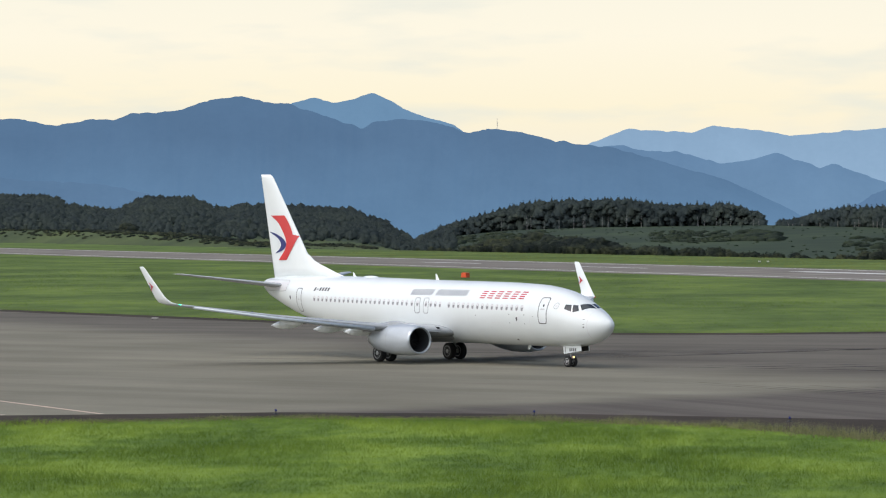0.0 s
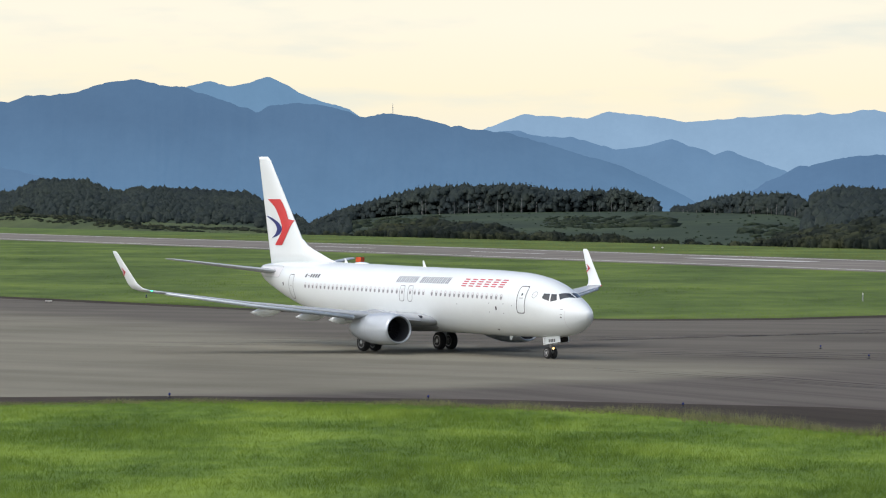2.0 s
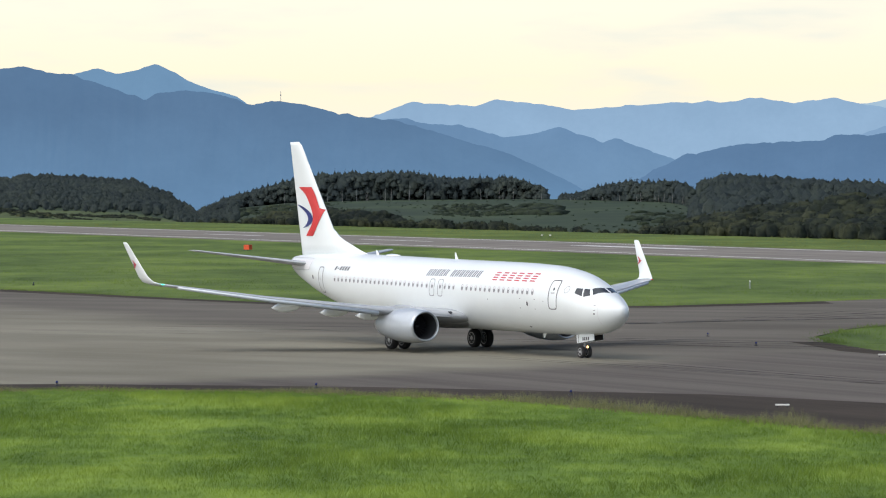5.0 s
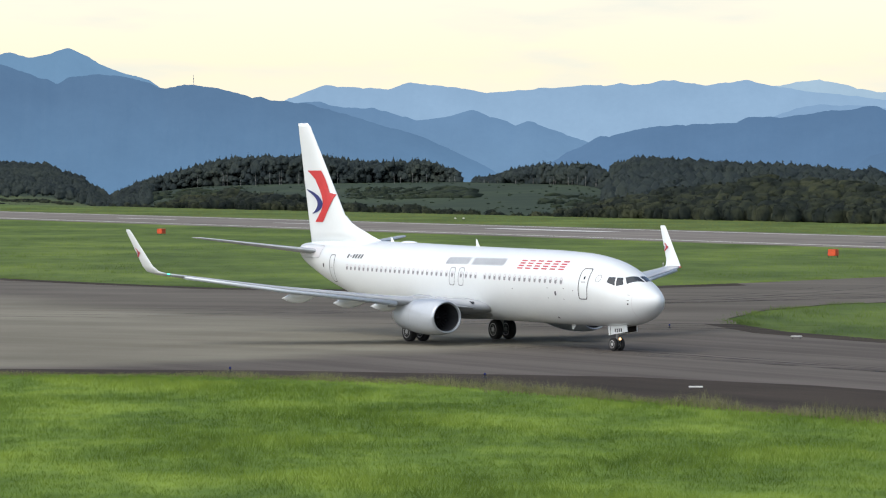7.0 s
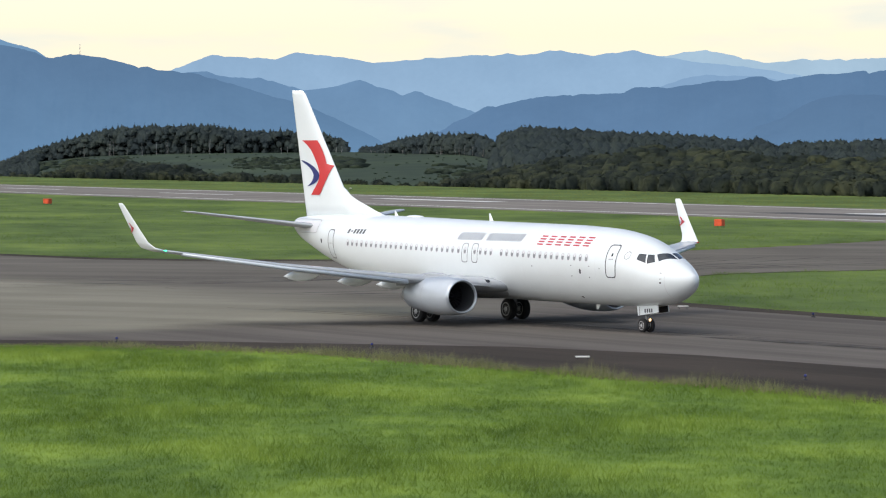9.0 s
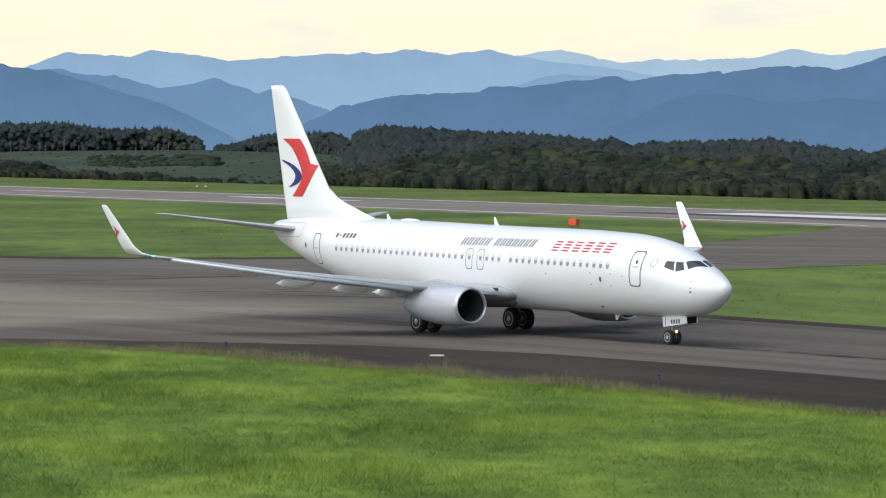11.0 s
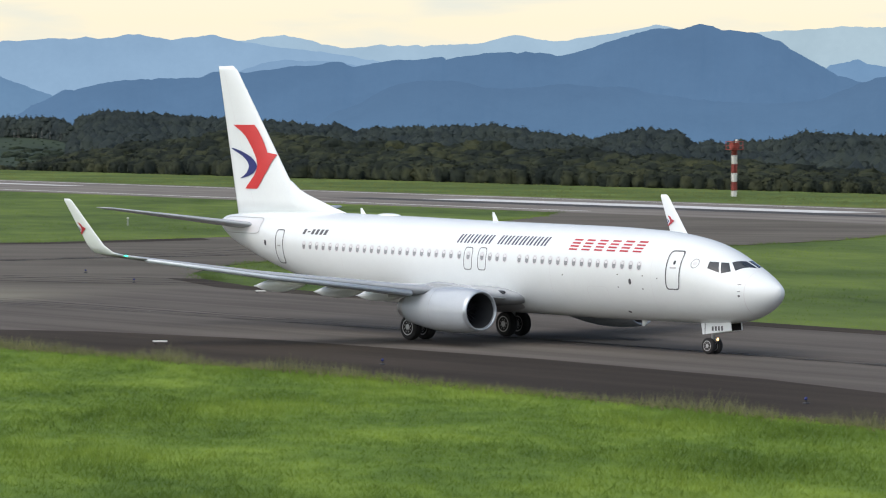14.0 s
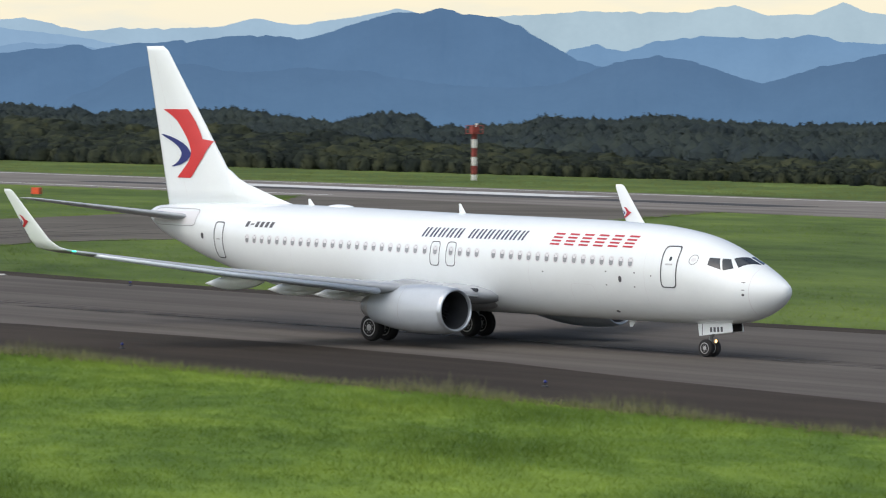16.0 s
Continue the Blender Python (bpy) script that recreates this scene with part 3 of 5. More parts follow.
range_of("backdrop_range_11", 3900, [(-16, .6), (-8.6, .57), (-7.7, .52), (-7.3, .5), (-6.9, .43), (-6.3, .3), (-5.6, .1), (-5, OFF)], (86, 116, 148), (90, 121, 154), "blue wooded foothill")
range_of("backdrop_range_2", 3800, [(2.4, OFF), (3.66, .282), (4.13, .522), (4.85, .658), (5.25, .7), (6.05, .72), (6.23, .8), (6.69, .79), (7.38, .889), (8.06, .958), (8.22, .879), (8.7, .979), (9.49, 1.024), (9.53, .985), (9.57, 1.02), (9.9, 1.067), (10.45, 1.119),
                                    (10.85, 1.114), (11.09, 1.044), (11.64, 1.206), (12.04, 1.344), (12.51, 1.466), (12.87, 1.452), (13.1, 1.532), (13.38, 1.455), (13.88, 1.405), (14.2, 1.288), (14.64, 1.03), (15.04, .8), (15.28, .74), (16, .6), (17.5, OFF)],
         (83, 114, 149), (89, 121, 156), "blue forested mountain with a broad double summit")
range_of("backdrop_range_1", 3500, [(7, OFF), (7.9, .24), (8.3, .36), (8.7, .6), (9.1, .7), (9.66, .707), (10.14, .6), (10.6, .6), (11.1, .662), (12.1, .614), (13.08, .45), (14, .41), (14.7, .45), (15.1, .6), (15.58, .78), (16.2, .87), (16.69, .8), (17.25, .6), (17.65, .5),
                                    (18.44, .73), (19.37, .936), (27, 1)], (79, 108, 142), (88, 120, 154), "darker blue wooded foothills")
bm = tube_into(bmesh.new(), (0, 0, 0), (0, 0, 11), 0.30, 0.18, 6)
box_into(bm, (0.8, 0.8, 1.2), (0, 0, 7))
tower = part("radio_mast", bm, paint("hazy_steel", (0.20, 0.23, 0.27), 0.8))
tower.matrix_world = pose(3990 * math.sin(radians(-1.586)), 3990 * math.cos(radians(-1.586)), rise(0, 1.24, 3990))
tagged(tower, "thin grey radio mast on the ridge", "mast")


def build_sky():
    m, n, l, b = nodes_of("evening_cloud_layer")
    co = n.new("ShaderNodeTexCoord")
    sp = n.new("ShaderNodeSeparateXYZ")
    l.new(co.outputs["Object"], sp.inputs["Vector"])
    mr = n.new("ShaderNodeMapRange")
    mr.inputs["From Min"].default_value, mr.inputs["From Max"].default_value = 60, 330
    l.new(sp.outputs["Z"], mr.inputs["Value"])
    base = ramp(n, l, mr.outputs["Result"], [(0.0, lin(243, 236, 218)), (0.3, lin(252, 242, 214)), (0.62, lin(253, 246, 226)), (1.0, lin(246, 243, 228))])
    cloud = noise_node(n, l, 0.0042, 5, (1, 1, 5.5), 0.5)
    base = mixed(n, l, "MIX", ramp(n, l, cloud.outputs["Fac"], [(0.50, (0, 0, 0)), (0.72, (0.75, 0.75, 0.75))]), base, lin(226, 230, 222))
    b.inputs["Base Color"].default_value = (0, 0, 0, 1)
    b.inputs["Specular IOR Level"].default_value = 0.0
    l.new(base, b.inputs["Emission Color"])
    b.inputs["Emission Strength"].default_value = 1.06
    hs = np.arange(-20, 31, 1.0)
    verts = [(4900 * math.sin(math.radians(h)), 4900 * math.cos(math.radians(h)), z) for z in (-60, 420) for h in hs]
    k = len(hs)
    ob = raw("backdrop_sky", verts, [(i, i + 1, k + i + 1, k + i) for i in range(k - 1)], m)
    tagged(ob, "cream evening cloud layer above the mountains", "sky", kind="structure")


build_sky()


# ---- woods, scrub and grass ----
def place(heading, r):
    a_ = np.radians(heading)
    return np.stack([r * np.sin(a_), r * np.cos(a_)], -1)


def unit_ball(fine):
    bm = bmesh.new()
    bmesh.ops.create_icosphere(bm, subdivisions=fine, radius=1)
    bm.verts.ensure_lookup_table()
    v = np.array([tuple(q.co) for q in bm.verts])
    f = np.array([[q.index for q in p.verts] for p in bm.faces])
    bm.free()
    return v, f


SMALL, LARGE = unit_ball(1), unit_ball(2)


def clumps(rng, centres, rx, rz, pointed, ball=SMALL):
    """Lumpy crowns: points (count, verts, 3). pointed: 1 for conifers, 0 for broad crowns."""
    n = len(centres)
    p = np.repeat(ball[0][None], n, 0)
    lump = np.zeros(p.shape[:2])
    for k, amp in ((1.6, .24), (4.0, .22), (9.0, .14)):
        w = rng.normal(0, k, (n, 1, 3))
        lump += amp * np.sin((p * w).sum(-1) * 1.6 + rng.random((n, 1)) * 6)
    lump += rng.normal(0, .07, lump.shape)
    lump *= (1 - 0.6 * np.asarray(pointed))[:, None]
    p[..., :2] *= (1 + lump)[..., None]
    p[..., 2] *= 1 + 0.35 * lump
    p[..., :2] *= (np.maximum(np.linalg.norm(p[..., :2], axis=-1), 0.05) ** (-0.5 * (1 - np.asarray(pointed)))[:, None])[..., None]
    taper = 1 - np.asarray(pointed)[:, None] * 0.42 * (p[..., 2] + 0.4)
    p[..., 0] *= rx[:, None] * taper
    p[..., 1] *= rx[:, None] * taper
    p[..., 2] *= rz[:, None]
    return p + centres[:, None, :]


def foliage(name, groups, material):
    """One mesh of all crowns and their loose outer leaves, each lit as its crown bulges."""
    verts, faces, bulge, base = [], [], [], 0
    for g, way in groups:
        n, k = g.shape[:2]
        shape = np.array([[0, 1, 2]]) if k == 3 else LARGE[1] if k == len(LARGE[0]) else SMALL[1]
        faces.append((shape[None] + (np.arange(n) * k)[:, None, None]).reshape(-1, 3) + base)
        verts.append(g.reshape(-1, 3))
        bulge.append(way.reshape(-1, 3))
        base += n * k
    verts, faces, bulge = np.concatenate(verts), np.concatenate(faces), np.concatenate(bulge)
    me = bpy.data.meshes.new(name)
    me.vertices.add(len(verts))
    me.vertices.foreach_set("co", np.ascontiguousarray(verts, dtype=np.float32).ravel())
    me.loops.add(len(faces) * 3)
    me.loops.foreach_set("vertex_index", np.ascontiguousarray(faces, dtype=np.int32).ravel())
    me.polygons.add(len(faces))
    me.polygons.foreach_set("loop_start", np.arange(0, len(faces) * 3, 3, dtype=np.int32))
    me.polygons.foreach_set("use_smooth", np.ones(len(faces), dtype=bool))
    me.update(calc_edges=True)
    me.normals_split_custom_set_from_vertices(bulge.tolist())
    me.materials.append(material)
    return new(name, me)


def unit(v):
    return v / np.maximum(np.linalg.norm(v, axis=-1, keepdims=True), 1e-6)


def crowns(rng, pts, per, size):
    """Crowns with ragged leaf sprays on their outside, as groups for foliage()."""
    n, k = pts.shape[:2]
    mid = pts.mean(1, keepdims=True)
    mid[..., 2] -= 0.5 * (pts[..., 2].max(1) - pts[..., 2].min(1))[:, None]
    out = [(pts, unit(pts - mid))]
    if per:
        pick = rng.integers(0, k, (n, per))
        c = np.take_along_axis(pts, pick[..., None].repeat(3, -1), 1)
        c = mid + (c - mid) * (0.96 + 0.07 * rng.random((n, per, 1)))
        tri = c[:, :, None, :] + rng.normal(0, 1, (n, per, 3, 3)) * size * (0.5 + rng.random((n, per, 1, 1)))
        way = unit(unit(c - mid) + rng.normal(0, 0.28, c.shape))
        out.append((outward(tri.reshape(-1, 3, 3)), way[:, :, None, :].repeat(3, 2).reshape(-1, 3, 3)))
    return out


def trunks(rng, feet, tall, wide):
    n = len(feet)
    lean = rng.normal(0, 0.02, (n, 2)) * tall[:, None]
    out = np.empty((n * 6, 3, 3))
    for k in range(3):
        a1, a2 = 2 * np.pi * k / 3, 2 * np.pi * (k + 1) / 3
        p1 = feet + np.stack([wide * np.cos(a1), wide * np.sin(a1), 0 * tall], -1)
        p2 = feet + np.stack([wide * np.cos(a2), wide * np.sin(a2), 0 * tall], -1)
        up = np.stack([lean[:, 0], lean[:, 1], tall], -1)
        q1 = feet + up + np.stack([wide * 0.4 * np.cos(a1), wide * 0.4 * np.sin(a1), 0 * tall], -1)
        q2 = feet + up + np.stack([wide * 0.4 * np.cos(a2), wide * 0.4 * np.sin(a2), 0 * tall], -1)
        out[k * 2 * n:(k * 2 + 1) * n] = np.stack([p1, p2, q2], 1)
        out[(k * 2 + 1) * n:(k * 2 + 2) * n] = np.stack([p1, q2, q1], 1)
    return out


def build_woods():
    rng = np.random.default_rng(5)
    leaf, bark, pine = [], [], []
    # the skyline wood, in ranks behind one another
    for rank in range(6):
        h = np.sort(rng.uniform(-10.5, 21.5, 460))
        h = h[(h < 2.17) | (h > 2.38)]
        d = ridge_distance(h) - 26 + rank * 10 + rng.normal(0, 3, len(h))
        broad = h > 4.3
        top = rise(h, level(WOOD, h) - 0.012 * np.abs(4 - rank) + rng.normal(0, 0.009, len(h)) - 0.018, d)
        z = land(h, d)
        tall = np.maximum(top - z, 3.0)
        grove = (h > -2.45) & (h < 4.3)
        crown = np.where(broad, np.minimum(tall, rng.uniform(4.0, 6.5, len(h))), np.where(grove, np.where(rank < 3, tall * 0.7, tall * 1.15), np.minimum(tall, 5.5)))
        xy = place(h, d)
        cone = (rng.random(len(h)) < np.where(broad, 0.03, 0.07)) * 0.7
        rx = np.where(broad, np.clip(tall * 0.22, 1.7, 2.7), np.clip(tall * 0.19, 1.5, 2.3) * np.where(grove, 1.35, 1.1)) * (0.8 + 0.5 * rng.random(len(h)))
        mid = np.concatenate([xy, (top - crown * 0.5)[:, None]], 1)
        c = cone > 0.4
        leaf += crowns(rng, clumps(rng, mid[~c], rx[~c], crown[~c] * 0.5, cone[~c]), 44, 0.2)
        pine += crowns(rng, clumps(rng, mid[c], rx[c], crown[c] * 0.53, cone[c]), 24, 0.18)
        if rank < 2:
            # shoulders of the crowns
            side = mid + np.stack([rng.normal(0, 1.4, len(h)), rng.normal(0, 1.4, len(h)), -crown * np.where(grove, 0.0, 0.18)], -1)
            leaf += crowns(rng, clumps(rng, side, rx * 0.85, crown * 0.3, cone * 0), 20, 0.2)
            feet = np.concatenate([xy, z[:, None] - 0.2], 1)
            pick = grove & (h > -1.6) & (rng.random(len(h)) < 0.2)
            feet[:, 1] -= 36
            bark.append(trunks(rng, feet[pick], (tall * rng.uniform(0.3, 0.6, len(h)))[pick], np.full(pick.sum(), 0.14)))
    # lower boughs and young trees at the edge of the grove
    h = rng.uniform(-2.6, 4.3, 1900)
    h = h[(h < 2.17) | (h > 2.38)]
    d = ridge_distance(h) - rng.uniform(14, 34, len(h))
    low, high = land(h, d), rise(h, level(WOOD, h), d)
    rz = rng.uniform(0.9, 1.9, len(h))
    up = low + rz * 0.4 + rng.random(len(h)) ** 1.3 * np.maximum(high - low - rz * 2.0, 0.2)
    leaf += crowns(rng, clumps(rng, np.concatenate([place(h, d), up[:, None]], 1), rng.uniform(1.0, 1.9, len(h)), rz, h * 0), 34, 0.2)
    # the wooded slopes below it
    h = np.concatenate([rng.uniform(-10.5, -2.2, 4200), rng.uniform(4.25, 21.5, 3600)])
    u = rng.random(len(h)) ** 0.8
    d0, d1 = rim(h, 165), ridge_distance(h) - 8
    d0 = np.where(h < -3, rim(h, 128) + 230, d0)
    d = d0 + (d1 - d0) * u
    tall = rng.uniform(3.6, 6.5, len(h)) * np.where(h < -2, d / 2500, 1.0)
    mid = np.concatenate([place(h, d), (land(h, d) + tall * 0.5)[:, None]], 1)
    p = clumps(rng, mid, tall * rng.uniform(0.3, 0.5, len(h)), tall * 0.56, (rng.random(len(h)) < 0.12) * 0.8)
    leaf += crowns(rng, p, 34, 0.26)
    tagged(foliage("far_woods", leaf, M_LEAF), "dark broadleaf woods, haze mixed into their green, on the hills behind the runway", "woods", kind="stuff")
    tagged(foliage("far_conifers", pine, M_PINE), "dark haze-tinted conifers standing among the woods on the ridge", "woods", kind="stuff")
    tagged(triangles("far_trunks", np.concatenate(bark), M_BARK), "pale bare trunks along the wood's edge", "woods", kind="stuff")
    # the scrub in front, beyond the runway strip
    out = []
    for rank in range(8):
        h = np.arange(-10.5, 21.5, 0.1)
        h = h + rng.normal(0, 0.05, len(h))
        d = rim(h, 130) + rank * 7 + rng.normal(0, 3, len(h))
        want = rise(h, level(SCRUB, h) + rng.normal(0, 0.025, len(h)) + 0.025 * np.sin(h * 5 + rank * 2), d)
        g = land(h, d)
        full = np.clip(want - g, 0, 12) * (0.25 + 0.75 * (rank + 1) / 8)
        keep = full > 0.6
        f = full[keep] + 0.4
        body = np.minimum(f, 3.4)
        mid = np.concatenate([place(h, d)[keep], (g[keep] + f - body * 0.56)[:, None]], 1)
        p = clumps(rng, mid, np.clip(f * rng.uniform(0.4, 0.65, len(f)), 0.8, 2.4), body * 0.56, f * 0, LARGE)
        out += crowns(rng, p, 110, 0.2)
        low = f > 3.0
        under = np.concatenate([place(h, d)[keep][low], (g[keep] + f * 0.3)[low][:, None]], 1)
        if low.any():
            out += crowns(rng, clumps(rng, under, np.full(low.sum(), 1.9), f[low] * 0.42, f[low] * 0), 20, 0.2)
    # low growth and thickets on the bare hillside
    low_growth = []
    for count, h0, h1, u0, u1, f0, f1 in ((260, -2.4, 4.6, 0.02, 0.9, 0.12, 0.3), (150, 0.6, 1.7, 0.3, 0.7, 0.4, 1.1), (60, 1.75, 2.35, 0.35, 0.6, 1.0, 2.4), (110, -2.2, -0.9, 0.3, 0.8, 0.5, 1.6), (50, 3.3, 4.4, 0.2, 0.5, 0.5, 1.5)):
        h = rng.uniform(h0, h1, count)
        u = rng.uniform(u0, u1, count)
        d = rim(h, 150) + (ridge_distance(h) - rim(h, 150)) * u
        f = rng.uniform(f0, f1, count)
        p = clumps(rng, np.concatenate([place(h, d), (land(h, d) + f * 0.2)[:, None]], 1), f * 1.7, f * 0.6, f * 0)
        low_growth += crowns(rng, p, 26, 0.16)
    tagged(foliage("hillside_growth", low_growth, M_LOW), "low green growth on the bare hillside", "scrub", kind="stuff")
    # bushes and one tree on the grassy bank
    n = 900
    h = np.concatenate([rng.uniform(-9.6, -3.3, n), rng.normal(-6.79, 0.045, 16), rng.uniform(-7.4, -5.2, 260)])
    d = rim(h, 128) + np.concatenate([rng.choice([40, 62, 150, 172], n) + rng.normal(0, 7, n), rng.normal(170, 2, 16), rng.normal(110, 9, 260)])
    f = np.concatenate([rng.uniform(0.3, 0.9, n), rng.uniform(1.4, 2.4, 16), rng.uniform(0.6, 1.7, 260)])
    up = np.concatenate([np.full(n, .15), rng.uniform(0.4, 1.5, 16), np.full(260, .2)])
    p = clumps(rng, np.concatenate([place(h, d), (land(h, d) + f * up)[:, None]], 1), f * 1.4, f * 0.6, f * 0)
    out += crowns(rng, p, 26, 0.16)
    tagged(foliage("scrub", out, M_SCRUB), "dense green and brown scrub beyond the runway", "scrub", kind="stuff")


build_woods()


def blades(rng, xy, z, tall, wide, per, spread, lean):
    n = len(xy)
    base = np.repeat(np.concatenate([xy, z[:, None]], 1), per, 0)
    base[:, :2] += rng.normal(0, spread, (n * per, 2))
    t = np.repeat(tall, per) * (0.6 + 0.6 * rng.random(n * per))
    a_ = rng.random(n * per) * np.pi
    w = wide * (0.6 + 0.8 * rng.random(n * per))
    side = np.stack([np.cos(a_) * w, np.sin(a_) * w * 0.4, 0 * a_], -1)
    tip = base + np.stack([rng.normal(0.05, lean, n * per) * t, rng.normal(0, lean, n * per) * t, t], -1)
    return np.stack([base - side, base + side, tip], 1)


def build_grass():
    rng = np.random.default_rng(9)
    ex, ey = [p[0] for p in NEAR_EDGE], [p[1] for p in NEAR_EDGE]
    # foreground meadow
    n = 110000
    h = rng.uniform(-9.5, 20.5, n)
    r = 84 + (196 - 84) * rng.random(n) ** 0.8
    xy = place(h, r)
    ok = xy[:, 1] < np.interp(xy[:, 0], ex, ey) - 0.2 + rng.normal(0, 0.5, n)
    xy = xy[ok]
    lump = 0.5 + 0.5 * np.sin(xy[:, 0] * 0.33 + 1.3 * np.sin(xy[:, 1] * 0.21)) * np.sin(xy[:, 1] * 0.17 + xy[:, 0] * 0.07)
    tall = 0.06 + 0.20 * lump ** 2 * (0.6 + 0.8 * rng.random(len(xy))) + 0.08 * rng.random(len(xy))
    z = np.full(len(xy), -0.05)
    tagged(triangles("meadow_grass", blades(rng, xy, z, tall, 0.012, 4, 0.22, 0.6), M_BLADES, True), "lush green grass in uneven tufts before the taxiway", "grass", kind="stuff")
    # tall seeding grass along the shoulder
    n = 9000
    x = rng.uniform(-32, 52, n)
    y = np.interp(x, ex, ey) - np.abs(rng.normal(0, 1.3, n)) + 0.3
    thick = 0.5 + 0.5 * np.sin(x * 0.9 + np.sin(x * 0.37) * 2)
    tall = rng.uniform(0.18, 0.75, n) * np.clip((x + 25) / 40, 0.35, 1) * (0.45 + 0.55 * thick)
    tagged(triangles("seeding_grass", blades(rng, np.stack([x, y], -1), np.full(n, -0.05), tall, 0.010, 4, 0.14, 0.35), M_WEEDS), "thin dry seed heads along the asphalt shoulder", "grass", kind="stuff")
    # the grass beyond the taxiway and on the island
    n = 110000
    h = rng.uniform(-9.5, 20.5, n)
    r = 150 + (1150 - 150) * rng.random(n) ** 1.1
    xy = place(h, r)
    s = (xy[:, 0] - RUN.x) * ACROSS.x + (xy[:, 1] - RUN.y) * ACROSS.y
    fx, fy = [p[0] for p in FAR_EDGE][::-1], [p[1] for p in FAR_EDGE][::-1]
    beyond = (xy[:, 1] > np.interp(xy[:, 0], fx, fy) + 0.6) & (s < -0.6) & (xy[:, 0] < 90)
    verge = (s > 54.6) & (s < 126) & (rng.random(n) < 0.6)
    inside = np.zeros(n, bool)
    ring = ISLAND_EDGE + [(200, 200)]
    for (x1, y1), (x2, y2) in zip(ring, ring[1:] + ring[:1]):
        cross = ((y1 > xy[:, 1]) != (y2 > xy[:, 1])) & (xy[:, 0] < (x2 - x1) * (xy[:, 1] - y1) / (y2 - y1 + 1e-9) + x1)
        inside ^= cross
    inside &= s < -0.6
    edge = []
    for line in (ISLAND_EDGE[1:], FAR_EDGE[:13]):
        for (x1, y1), (x2, y2) in zip(line, line[1:]):
            k = int(math.hypot(x2 - x1, y2 - y1) * 9)
            f = rng.random((k, 1))
            out_way = np.array((y1 - y2, x2 - x1)) / math.hypot(x2 - x1, y2 - y1)
            edge.append(np.array((x1, y1)) * (1 - f) + np.array((x2, y2)) * f + out_way * rng.normal(-0.25, 0.35, (k, 1)))
    edge = np.concatenate(edge)
    field = xy[(beyond | inside) & (rng.random(n) < 0.6)]
    lump = 0.5 + 0.5 * np.sin(field[:, 0] * 0.11 + 1.5 * np.sin(field[:, 1] * 0.05)) * np.sin(field[:, 1] * 0.06 + field[:, 0] * 0.04)
    tall = 0.06 + 0.22 * lump ** 2 * (0.5 + rng.random(len(field))) + 0.06 * rng.random(len(field))
    tall = np.concatenate([tall, rng.uniform(0.08, 0.3, len(edge)) * (0.6 + 0.5 * np.sin(edge[:, 0] * 0.7 + edge[:, 1] * 0.3))])
    field = np.concatenate([field, edge])
    tagged(triangles("field_grass", blades(rng, field, np.full(len(field), -0.05), tall, 0.035, 4, 0.45, 0.6), M_FIELD_BLADES, True), "green grass between taxiway and runway", "grass", kind="stuff")
    far = xy[verge]
    tall = 0.15 + 0.25 * rng.random(len(far))
    tagged(triangles("verge_grass", blades(rng, far, np.full(len(far), -0.05), tall, 0.05, 4, 0.5, 0.6), M_VERGE, True), "pale dry grass on the verge beyond the runway", "grass", kind="stuff")


build_grass()


# ---- the airliner: x forwards from below the nose, y to its left, z up from the ground ----
HULL = [(0, 2.71, 2.71, 0), (.05, 2.90, 2.52, .19), (.25, 3.07, 2.28, .405), (.6, 3.28, 2.01, .68), (1.09, 3.54, 1.75, .97), (1.6, 3.79, 1.55, 1.20), (2.05, 3.98, 1.44, 1.33), (2.5, 4.20, 1.38, 1.44),
        (3.03, 4.43, 1.34, 1.55), (3.8, 4.69, 1.30, 1.65), (4.68, 4.89, 1.27, 1.74), (6.34, 5.11, 1.25, 1.83), (8, 5.19, 1.25, 1.87), (9.74, 5.25, 1.25, 1.88), (18, 5.33, 1.29, 1.88), (24, 5.42, 1.36, 1.88),
        (26.5, 5.45, 1.5, 1.87), (28.4, 5.47, 1.75, 1.83), (30, 5.47, 2.05, 1.74), (31.6, 5.46, 2.42, 1.60), (33.7, 5.43, 2.95, 1.30), (35.4, 5.37, 3.5, .98), (36.8, 5.28, 3.98, .66), (37.5, 5.2, 4.35, .42), (37.9, 5.05, 4.6, .2)]


def hull(s):
    """Top, bottom and half width of the fuselage, s metres behind the nose."""
    k = math.sqrt(max(s, 0.0))
    us = [math.sqrt(h[0]) for h in HULL]
    out = []
    for c in (1, 2, 3):
        vs = [h[c] for h in HULL]
        i = min(max(int(np.searchsorted(us, k)) - 1, 0), len(us) - 2)
        w = us[i + 1] - us[i]
        t = (k - us[i]) / w
        m0 = (vs[i + 1] - vs[i - 1]) / (us[i + 1] - us[i - 1]) if i > 0 else (vs[1] - vs[0]) / w
        m1 = (vs[i + 2] - vs[i]) / (us[i + 2] - us[i]) if i + 2 < len(us) else (vs[i + 1] - vs[i]) / w
        out.append((2 * t ** 3 - 3 * t * t + 1) * vs[i] + (t ** 3 - 2 * t * t + t) * w * m0 + (3 * t * t - 2 * t ** 3) * vs[i + 1] + (t ** 3 - t * t) * w * m1)
    return out


def hull_middle(s, top, bot):
    return bot + (top - bot) * (0.5 + 0.05 * min(s / 6, 1))


